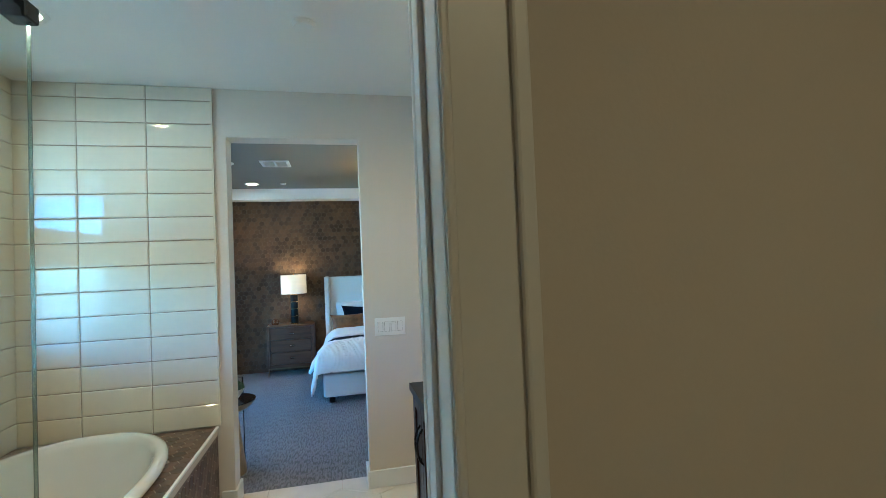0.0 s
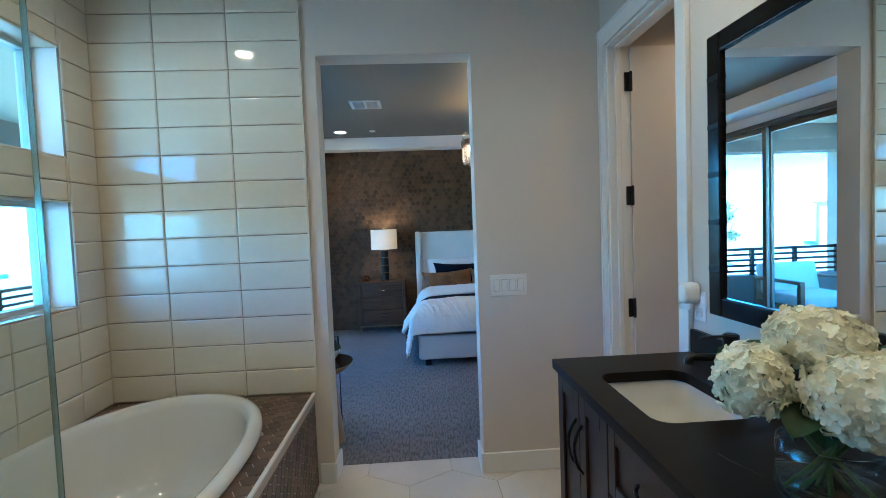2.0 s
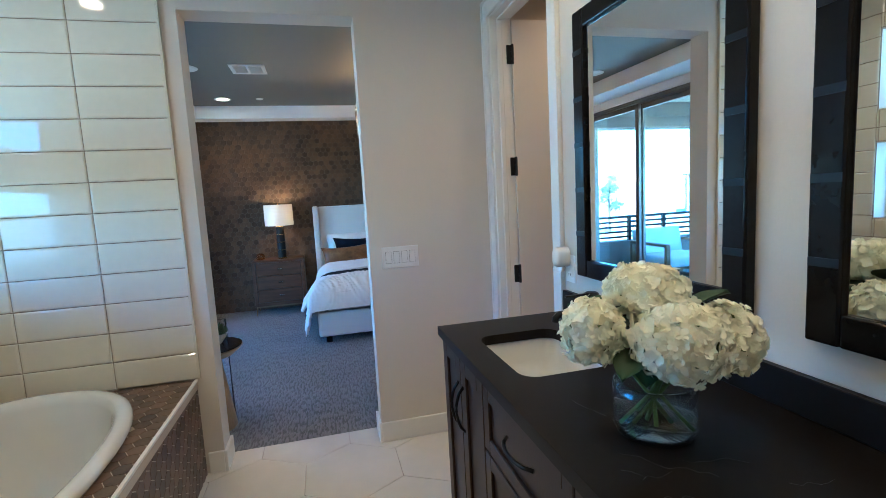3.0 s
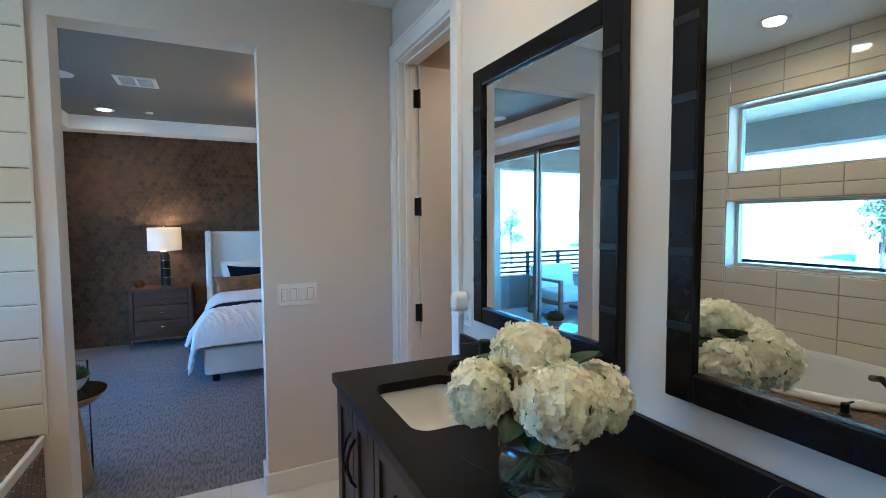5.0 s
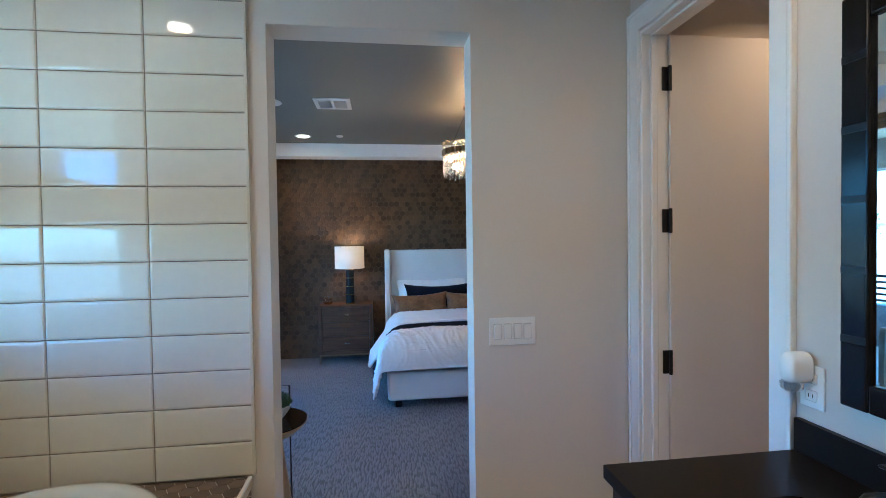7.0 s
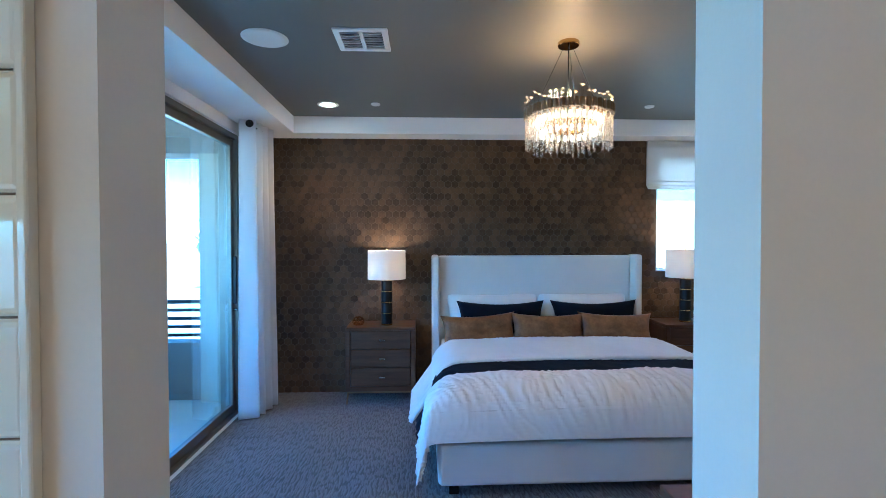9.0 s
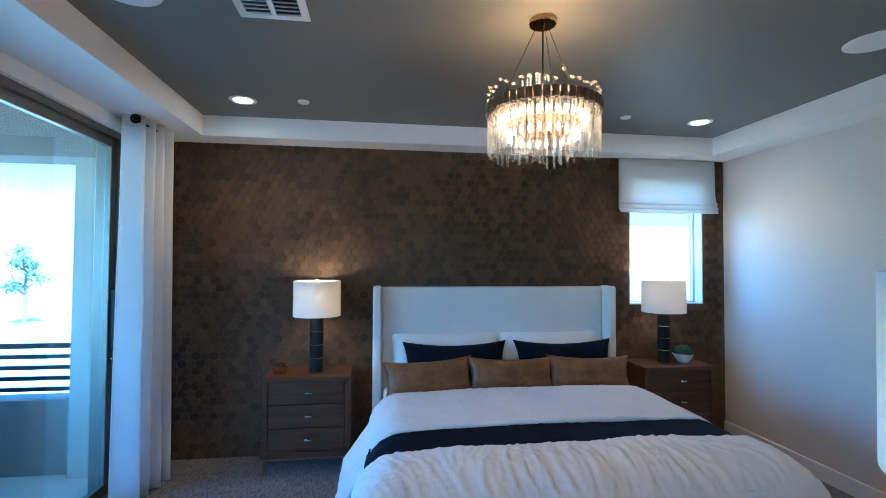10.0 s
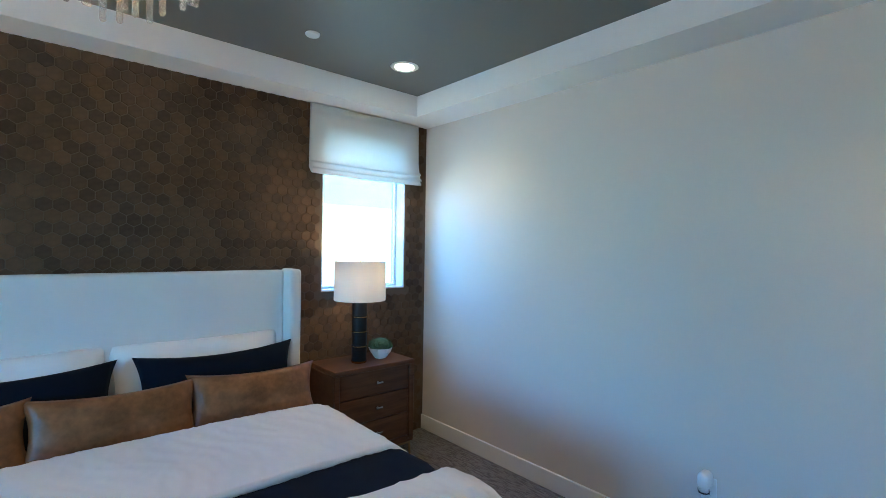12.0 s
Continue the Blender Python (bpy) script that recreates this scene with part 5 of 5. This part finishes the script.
part("inner_ring_plate", lathe([(0.115, -0.506), (0.14, -0.506), (0.14, -0.500), (0.115, -0.500), (0.115, -0.506)], 40, caps=False), "brass", ch)
rc = random.Random(21)
N1, N2 = 44, 24


def sleeve(r, h, mat_name):
    me = bpy.data.meshes.new("sleeve")
    bq = lathe([(r, -h), (r, h), (r - 0.002, h), (r - 0.002, -h), (r, -h)], 12, caps=False)
    bq.to_mesh(me)
    bq.free()
    me.materials.append(M[mat_name])
    return me


def rod_mesh(z0, z1, material="rod"):
    me = bpy.data.meshes.new("glass_rod")
    bq = lathe([(0.0050, z0), (0.0072, z0 + 0.004), (0.0072, z1 - 0.003), (0.0055, z1)], 8)
    bq.to_mesh(me)
    bq.free()
    me.materials.append(M[material])
    return me


def knob_mesh():
    me = bpy.data.meshes.new("rod_cap")
    bq = lathe([(0.005, -0.006), (0.011, -0.002), (0.011, 0.004), (0.005, 0.007)], 8)
    for v in bq.verts:
        if round(math.atan2(v.co.y, v.co.x) / (math.pi / 4)) % 2:
            v.co.x, v.co.y = v.co.x * 0.5, v.co.y * 0.5
    bq.to_mesh(me)
    bq.free()
    me.materials.append(M["rod"])
    return me


def put_piece(me, parent, m):
    ob = new(me.name, me)
    ob.parent = parent
    ob.matrix_local = m
    return ob


sl1, sl2 = sleeve(0.0160, 0.024, "bronze"), sleeve(0.0145, 0.022, "brass")
rods = [rod_mesh(-d, -0.02) for d in (0.190, 0.222, 0.168, 0.206)]
tops = [rod_mesh(0.02, u, "clear_rod") for u in (0.072, 0.052, 0.092, 0.062)]
rods2 = [rod_mesh(-d, 0.03) for d in (0.11, 0.14, 0.095, 0.125)]
rods3 = [rod_mesh(-d, -0.01) for d in (0.19, 0.225, 0.165, 0.205)]
kb = knob_mesh()
UPS = (0.072, 0.052, 0.092, 0.062)
for i in range(N1):
    a = 2 * math.pi * i / N1
    c = (RAD * math.cos(a), RAD * math.sin(a), ZR)
    put_piece(sl1, ch, Matrix.Translation(c))
    k = rc.randrange(4)
    put_piece(rods[k], ch, Matrix.Translation(c)).visible_shadow = False
    put_piece(tops[k], ch, Matrix.Translation(c)).visible_shadow = False
    put_piece(kb, ch, Matrix.Translation((c[0], c[1], ZR + UPS[k])))
for i in range(34):
    a = 2 * math.pi * (i + 0.5) / 34
    put_piece(rods3[rc.randrange(4)], ch, Matrix.Translation(((RAD - 0.045) * math.cos(a), (RAD - 0.045) * math.sin(a), ZR + 0.015))).visible_shadow = False
for i in range(N2):
    a = 2 * math.pi * i / N2
    c = (0.128 * math.cos(a), 0.128 * math.sin(a), -0.503)
    put_piece(sl2, ch, Matrix.Translation(c))
    put_piece(rods2[rc.randrange(4)], ch, Matrix.Translation(c)).visible_shadow = False
bulb_me = bpy.data.meshes.new("bulb")
bq = lathe([(0.004, -0.018), (0.007, -0.012), (0.0075, 0.004), (0.005, 0.014), (0.002, 0.020)], 10)
bq.to_mesh(bulb_me)
bq.free()
bulb_me.materials.append(M["bulb"])
socket_me = bpy.data.meshes.new("socket")
bq = lathe([(0.006, 0.0), (0.007, 0.004), (0.007, 0.026), (0.005, 0.030)], 10)
bq.to_mesh(socket_me)
bq.free()
socket_me.materials.append(M["brass"])
for n_, r_, z_ in ((30, 0.188, ZR - 0.050), (24, 0.160, ZR - 0.118)):
    part("lamp_ring", lathe([(r_ - 0.012, z_ + 0.050), (r_ + 0.012, z_ + 0.050), (r_ + 0.012, z_ + 0.055), (r_ - 0.012, z_ + 0.055), (r_ - 0.012, z_ + 0.050)], 40, caps=False), "brass", ch, "brass lamp ring")
    for i in range(n_):
        a = 2 * math.pi * (i + 0.3) / n_
        put_piece(bulb_me, ch, Matrix.Translation((r_ * math.cos(a), r_ * math.sin(a), z_)))
        put_piece(socket_me, ch, Matrix.Translation((r_ * math.cos(a), r_ * math.sin(a), z_ + 0.022)))

# ---------------------------------------------------------------- balcony and outdoors
BALX, BALY = -4.6, 7.42
structure("balcony_floor", box(BALX - 0.15, -1.7, -0.16, XL - 0.2, BALY + 0.15, -0.02), "deck", "pale concrete balcony floor", "balcony floor")
structure("balcony_roof", box(BALX - 0.35, -1.7, 2.76, XL - 0.2, BALY + 0.35, 3.1), "stucco_bounce", "stucco balcony ceiling with warm bounce in its colour", "balcony ceiling")
structure("balcony_beam", box(BALX - 0.25, -1.7, 2.37, BALX + 0.1, BALY - 0.1, 2.76), "stucco_dark", "brown stucco beam", "beam")
structure("balcony_beam", box(BALX - 0.25, BALY - 0.1, 2.37, XL - 0.2, BALY + 0.25, 2.76), "stucco_dark", "brown stucco beam", "beam")
structure("balcony_column", box(-2.42, BALY - 0.1, -0.2, XL - 0.2, BALY + 0.25, 2.37), "stucco", "tan stucco return wall", "column")
structure("balcony_column", box(BALX - 0.25, BALY - 0.15, -3.2, BALX + 0.15, BALY + 0.25, 2.37), "stucco", "tan stucco corner column", "column")
structure("parapet_end", box(BALX + 0.15, BALY - 0.02, -0.2, -2.42, BALY + 0.18, 0.54), "stucco_dark", "brown stucco parapet wall", "parapet")
structure("parapet_side", box(BALX - 0.2, -1.7, -0.2, BALX, BALY - 0.15, 0.54), "stucco_dark", "brown stucco parapet wall", "parapet")


def railing(p0, p1, n):
    t = thing("railing", (0, 0, 0), "black metal balcony railing with horizontal bars", "railing", "balcony railings")
    a, c = Vector(p0), Vector(p1)
    d = (c - a)
    for k in range(5):
        z = 0.60 + 0.083 * k
        h = 0.016 if k < 4 else 0.02
        m = look(a, c)
        ang = math.degrees(math.atan2(d.y, d.x))
        b = box(0, -0.012, -h, d.length, 0.012, h)
        b.transform(pose(a.x, a.y, z, 0, 0, ang))
        part("bar", b, "black_metal", t)
    for i in range(n + 1):
        q = a + d * (i / n)
        part("post", box(q.x - 0.025, q.y - 0.025, 0.54, q.x + 0.025, q.y + 0.025, 0.955), "black_metal", t)
    return t


railing((BALX + 0.15, BALY + 0.08, 0), (-2.42, BALY + 0.08, 0), 3)
railing((BALX - 0.1, -1.6, 0), (BALX - 0.1, BALY - 0.2, 0), 7)
disc("balcony_downlight", -3.3, 4.23, 2.76, 0.09, 0.01, "round white recessed balcony light", "downlight")

ac = thing("outdoor_armchair", (-3.22, 6.62, -0.02), "teak outdoor armchair with thick white cushions on the balcony", "armchair")
for sx in (-0.44, 0.44):
    part("arm", box(sx - 0.035, -0.42, 0.57, sx + 0.035, 0.40, 0.61, 0.006, 2), "oak", ac)
    part("foot_rail", box(sx - 0.03, -0.42, 0.0, sx + 0.03, 0.40, 0.05, 0.005, 1), "oak", ac)
    for yy in (-0.40, 0.36):
        part("leg", box(sx - 0.03, yy - 0.03, 0.05, sx + 0.03, yy + 0.03, 0.57, 0.005, 1), "oak", ac)
    part("side_rail", box(sx - 0.02, -0.38, 0.22, sx + 0.02, 0.36, 0.29, 0.004, 1), "oak", ac)
part("seat_slats", box(-0.41, -0.40, 0.235, 0.41, 0.36, 0.265), "oak", ac)
part("seat_cushion", box(-0.40, -0.42, 0.266, 0.40, 0.26, 0.42, 0.045, 4), "cushion", ac, "thick white seat cushion", smooth=True)
bk = box(-0.40, -0.08, 0.0, 0.40, 0.08, 0.42, 0.045, 4)
part("back_cushion", bk, "cushion", ac, "thick white back cushion", smooth=True).matrix_local = pose(0, 0.31, 0.37, -12, 0, 0)
part("back_frame", box(-0.42, 0.34, 0.29, 0.42, 0.38, 0.60, 0.005, 1), "oak", ac)
ac2 = copy_thing(ac, pose(-3.3, 4.9, -0.02, 0, 0, 180))

structure("ground", box(-900, -900, -3.4, 900, 900, -3.2), "earth", "pale desert ground reaching the horizon", "ground")


def tree(x, y, h, seed, label):
    t = thing("tree", (x, y, -3.2), label, "tree", "street trees")
    rt = random.Random(seed)
    b = tube([(0, 0, 0), (0.05 * h * 0.1, 0, h * 0.25), (0.02, 0.05, h * 0.55), (0, 0, h * 0.85)], [h * 0.03, h * 0.024, h * 0.016, h * 0.005], 8)
    tips = [(Vector((0, 0, h * 0.9)), h * 0.12)]
    for i in range(11):
        a, z = rt.uniform(0, 6.283), h * rt.uniform(0.35, 0.8)
        r = h * rt.uniform(0.12, 0.24) * (1.2 - z / h)
        e = Vector((r * math.cos(a), r * math.sin(a), z + h * 0.12))
        tube([(0, 0, z), e * 0.5 + Vector((0, 0, z * 0.5)), e], [h * 0.010, h * 0.007, h * 0.003], 6, b)
        tips.append((e, h * rt.uniform(0.07, 0.13)))
    part("trunk", b, "bark", t)
    c = bmesh.new()
    for e, r in tips:
        for i in range(110):
            d = Vector((rt.gauss(0, 1), rt.gauss(0, 1), rt.gauss(0, 0.8)))
            p = e + d * r * 0.55
            n = Vector((rt.gauss(0, 1), rt.gauss(0, 1), rt.gauss(0, 1))).normalized()
            s = n.orthogonal().normalized() * h * 0.012
            q = n.cross(s).normalized() * h * 0.02
            c.faces.new([c.verts.new(v) for v in (p - s, p + q, p + s, p - q)])
    part("crown", c, "leaf", t)
    return t


for i, (x, y, h) in enumerate(((-30, 24, 6.5), (-38, 16, 7), (-26, 42, 6), (-34, 33, 7), (-46, 44, 8), (-32, 6, 6.5), (-40, 10, 7), (-20, 48, 7))):
    tree(x, y, h, 40 + i, "slender grey-green desert street tree beyond the balcony")


def house(x, y, w, d, h, rz, label, pitch=0.2, storeys=(1.0, 3.9), o=0.5):
    t = thing("house", (x, y, -3.2), label, "house", rz=rz)
    part("wall", box(-w / 2, -d / 2, 0, w / 2, d / 2, h), "stucco", t)
    b = bmesh.new()
    base = [b.verts.new(v) for v in ((-w / 2 - o, -d / 2 - o, h), (w / 2 + o, -d / 2 - o, h), (w / 2 + o, d / 2 + o, h), (-w / 2 - o, d / 2 + o, h))]
    low = [b.verts.new(v.co - Vector((0, 0, 0.2))) for v in base]
    r0, r1 = b.verts.new((-w / 2 + d / 2, 0, h + d * pitch)), b.verts.new((w / 2 - d / 2, 0, h + d * pitch))
    for i in range(4):
        b.faces.new((low[i], low[(i + 1) % 4], base[(i + 1) % 4], base[i]))
    b.faces.new(low[::-1])
    b.faces.new((base[0], base[1], r1, r0))
    b.faces.new((base[1], base[2], r1))
    b.faces.new((base[2], base[3], r0, r1))
    b.faces.new((base[3], base[0], r0))
    part("roof", b, "roof_tile", t, "low clay tile hip roof")
    for k in range(3):
        for zz in storeys:
            if zz + 1.4 < h:
                wx = -w / 2 + w * (k + 0.5) / 3
                wd = part("window", box(wx - 0.7, -d / 2 - 0.04, zz, wx + 0.7, -d / 2 + 0.02, zz + 1.3), "black_frame", t)
                part("sill", box(wx - 0.8, -d / 2 - 0.08, zz - 0.1, wx + 0.8, -d / 2 + 0.02, zz), "trim", wd)
    return t


house(-62, 60, 16, 11, 6.2, 40, "tan stucco house across the street", storeys=(1.0,))
house(-66, 20, 15, 11, 6.2, 80, "tan stucco house across the street", storeys=(1.0,))
# Deep eaves added out of view, to throw shade on the upper wall
house(6, 20, 16, 9, 7.3, 0, "pale stucco neighbouring house, unseen eaves added to shade it", 0.12, (1.0,), 1.0)

# ---------------------------------------------------------------- tiles and mosaics, piece by piece
def piece_mesh(name, bm, material):
    me = bpy.data.meshes.new(name)
    bm.normal_update()
    bm.to_mesh(me)
    bm.free()
    me.materials.append(M[material])
    return me


def place(me, parent, m):
    ob = new(me.name, me)
    ob.parent = parent
    ob.matrix_local = m
    return ob


TW, TH, TT, GAP = 0.389, 0.1515, 0.010, 0.0035
tile_cache = {}


def tile_piece(w, h):
    """A glazed tile lying in x and z, its face towards -y, with a soft cushion edge."""
    key = (round(w, 3), round(h, 3))
    if key not in tile_cache:
        b = bmesh.new()
        loops = []
        for e, y in ((0, 0), (0, -TT * 0.55), (0.004, -TT * 0.9), (0.010, -TT)):
            loops.append([b.verts.new(v) for v in ((e, y, e), (w - e, y, e), (w - e, y, h - e), (e, y, h - e))])
        for l0, l1 in zip(loops, loops[1:]):
            for i in range(4):
                b.faces.new((l0[i], l0[(i + 1) % 4], l1[(i + 1) % 4], l1[i]))
        b.faces.new(loops[-1])
        tile_cache[key] = piece_mesh("tile", b, "tile")
    return tile_cache[key]


rtile = random.Random(77)


def wall_tiles(parent, m, length, z0, z1, start, holes, row0):
    """Stacked rows of tiles on a wall; holes: (a0, a1, z0, z1) kept free."""
    rows = []
    z = row0
    while z < z1 - 0.01:
        rows.append((max(z, z0), min(z + TH, z1)))
        z += TH
    xs = [0.0]
    a = start
    while a < length - 0.01:
        if a > 0.01:
            xs.append(a)
        a += TW
    xs.append(length)
    for za, zb in rows:
        for xa, xb in zip(xs, xs[1:]):
            rects = [(xa, xb, za, zb)]
            for h in holes:
                out = []
                for r in rects:
                    if r[1] <= h[0] or r[0] >= h[1] or r[3] <= h[2] or r[2] >= h[3]:
                        out.append(r)
                        continue
                    if r[0] < h[0]:
                        out.append((r[0], h[0], r[2], r[3]))
                    if r[1] > h[1]:
                        out.append((h[1], r[1], r[2], r[3]))
                    lo, hi = max(r[0], h[0]), min(r[1], h[1])
                    if r[2] < h[2]:
                        out.append((lo, hi, r[2], h[2]))
                    if r[3] > h[3]:
                        out.append((lo, hi, h[3], r[3]))
                rects = out
            for r in rects:
                w, h = r[1] - r[0] - GAP, r[3] - r[2] - GAP
                if w > 0.012 and h > 0.012:
                    tl_ = place(tile_piece(w, h), parent, m @ pose(r[0] + GAP / 2, 0, r[2] + GAP / 2, rtile.uniform(-0.15, 0.15), 0, rtile.uniform(-0.12, 0.12)))


# tiled end wall by the opening
tw = tagged(thing("tile_wall_end", (0, 0, 0), "glossy cream stacked wall tiles over the tub", "tile wall"), kind="structure")
part("grout", box(XL, YW - 0.012, DZ, -0.782, YW - 0.0005, CEIL), "grout", tw)
wall_tiles(tw, pose(XL + 0.01, YW - 0.010, 0), 1.118, DZ, CEIL, 0.34, [], 0.547 - TH + 0.137 - 0.0)
part("edge_strip", box(-0.782, YW - 0.02, DZ, -0.768, YW - 0.0005, CEIL, 0.003, 2), "tile", tw, "cream bullnose edge strip")
# tiled window wall
tw2 = tagged(thing("tile_wall_window", (0, 0, 0), "glossy cream stacked wall tiles round the bath windows", "tile wall"), kind="structure")
gb_ = wall_boxes((XL + 0.0005, XL + 0.012), 0.68, YW - 0.02, 0.0, CEIL, [WIN_LO, WIN_HI], "y")
part("grout", gb_, "grout", tw2)
L0 = 0.68
wall_tiles(tw2, pose(XL + 0.010, L0, 0, 0, 0, 90), YW - 0.02 - L0, DZ, CEIL, 0.10, [(w[0] - L0, w[1] - L0, w[2], w[3]) for w in (WIN_LO, WIN_HI)], 0.547 - TH + 0.137)
# tiled window reveals
for a0, a1, z0, z1 in (WIN_LO, WIN_HI):
    zz = z0
    while zz < z1 - 0.02:
        h = min(TH, z1 - zz) - GAP
        place(tile_piece(0.115 - GAP, h), tw2, pose(XL + 0.012, a1, zz + GAP / 2, 0, 0, 180) @ pose(0, 0.0, 0))
        place(tile_piece(0.115 - GAP, h), tw2, pose(XL - 0.10, a0, zz + GAP / 2, 0, 0, 0) @ pose(0, 0, 0))
        zz += TH
    part("sill", box(XL - 0.115, a0, z0, XL + 0.012, a1, z0 + 0.008, 0.002, 1), "tile", tw2)
    part("lintel", box(XL - 0.115, a0, z1 - 0.008, XL + 0.012, a1, z1, 0.002, 1), "tile", tw2)

def clip(poly_, x0, y0, x1, y1):
    for ax, lim, keep in ((0, x0, 1), (0, x1, -1), (1, y0, 1), (1, y1, -1)):
        out = []
        for p, q in zip(poly_, poly_[1:] + poly_[:1]):
            a_, b_ = (p[ax] - lim) * keep, (q[ax] - lim) * keep
            if a_ >= 0:
                out.append(p)
            if a_ * b_ < 0:
                s_ = a_ / (a_ - b_)
                out.append((p[0] + (q[0] - p[0]) * s_, p[1] + (q[1] - p[1]) * s_))
        poly_ = out
        if len(poly_) < 3:
            return []
    return poly_


# hexagon mosaic on the tub deck and its front
HL, HW, HG = 0.077, 0.0666, 0.0019
hexo = [(-HL / 2 + HG, 0), (-HL / 4 + HG / 2, -HW / 2 + HG), (HL / 4 - HG / 2, -HW / 2 + HG), (HL / 2 - HG, 0), (HL / 4 - HG / 2, HW / 2 - HG), (-HL / 4 + HG / 2, HW / 2 - HG)]
me_hex = piece_mesh("mosaic_tile", prism(hexo, -0.005, -0.0018, 0.0008, 0.0006), "mosaic")


def mosaic_piece(cx, cy, x0, y0, x1, y1, base):
    """A mosaic piece, whole or cut off at the field's edge."""
    if x0 < cx - HL / 2 and cx + HL / 2 < x1 and y0 < cy - HW / 2 and cy + HW / 2 < y1:
        return place(me_hex, dk, base @ Matrix.Translation((cx, cy, 0)))
    pl_ = clip([(cx + px, cy + py) for px, py in hexo], x0, y0, x1, y1)
    if len(pl_) >= 3 and max(p[0] for p in pl_) - min(p[0] for p in pl_) > 0.006 and max(p[1] for p in pl_) - min(p[1] for p in pl_) > 0.006:
        return place(piece_mesh("mosaic_tile", prism(pl_, -0.005, -0.0018, 0.0004, 0.0006), "mosaic"), dk, base)


for c_ in range(21):
    for r_ in range(-18, 12):
        y = 2.722 + r_ * HW + (HW / 2 if c_ % 2 else 0)
        x = -0.769 - c_ * HL * 0.75
        if min(abs((x + px - TUB[0]) / 0.462) ** 2.25 + abs((y + py - TUB[1]) / 0.79) ** 2.25 for px, py in hexo) > 1:
            mosaic_piece(x, y, DX0 + 0.014, DY0 + 0.004, DX1 - 0.014, DY1 - 0.002, Matrix.Translation((0, 0, DZ)))
        if c_ < 10:
            mosaic_piece(-0.551 + c_ * HL * 0.75, y - 0.015, -DZ + 0.012, DY0 + 0.004, -0.004, DY1 - 0.002, pose(DX1, 0, 0, 0, 90, 0))

# brown hexagon tiles on the accent wall
HX = 0.0705
hr = HX / math.sqrt(3)
poly = [((hr - 0.0024) * math.sin(radians(60 * k)), (hr - 0.0024) * math.cos(radians(60 * k))) for k in range(6)]
poly = poly[::-1]
me_hx = piece_mesh("hex_tile", prism(poly, 0.0, 0.005, 0.0022, 0.0016), "hex")
hx_parent = tagged(thing("hex_tile_wall", (0, 0, 0), "dark brown hexagon tiles over the whole bed wall", "tile wall"), kind="structure")
verts, faces = [], []
src = [v.co.copy() for v in me_hx.vertices]
srcf = [tuple(p.vertices) for p in me_hx.polygons]
rhx = random.Random(9)
row = 0
z = 0.03
count = 0
while z < SOF:
    x = XL + 0.04 + (HX / 2 if row % 2 else 0)
    while x < XR - 0.03:
        free = not (BACKWIN[0] - 0.04 < x < BACKWIN[1] + 0.04 and BACKWIN[2] - 0.04 < z < BACKWIN[3] + 0.04)
        if free and z + hr < SOF + 0.03:
            m = pose(x, YB, z, 90 + rhx.uniform(-0.5, 0.5), 0, rhx.uniform(-0.5, 0.5)) @ Matrix.Translation((0, 0, rhx.uniform(-0.0012, 0.0012)))
            if 0.55 < x < 1.75 and 1.36 < z < 2.5 and count < 300:
                place(me_hx, hx_parent, m)
                count += 1
            else:
                o = len(verts)
                verts += [m @ v for v in src]
                faces += [tuple(o + k for k in f) for f in srcf]
        x += HX
    z += hr * 1.5
    row += 1
me = bpy.data.meshes.new("hex_tile_field")
me.from_pydata(verts, [], faces)
me.materials.append(M["hex"])
fld = new("hex_tile_field", me)
fld.parent = hx_parent
tagged(fld, kind="stuff")

# large hexagon floor tiles in the bathroom
S = 0.287
HEXC = (-0.02, 3.12)
big = [((S - 0.0018) * math.sin(radians(60 * k)), (S - 0.0018) * math.cos(radians(60 * k))) for k in range(6)][::-1]


fl = bpy.data.objects["floor_bath"]
for r_ in range(-12, 3):
    for c_ in range(-5, 6):
        cx, cy = HEXC[0] + c_ * S * math.sqrt(3) + (S * math.sqrt(3) / 2 if r_ % 2 else 0), HEXC[1] + r_ * S * 1.5
        pl = clip([(cx + px, cy + py) for px, py in big], XL, -1.6, 2.4, 3.55)
        if len(pl) >= 3:
            part("floor_tile", prism(pl, -0.008, 0.0, 0.0015, 0.001), "floor_tile", fl)
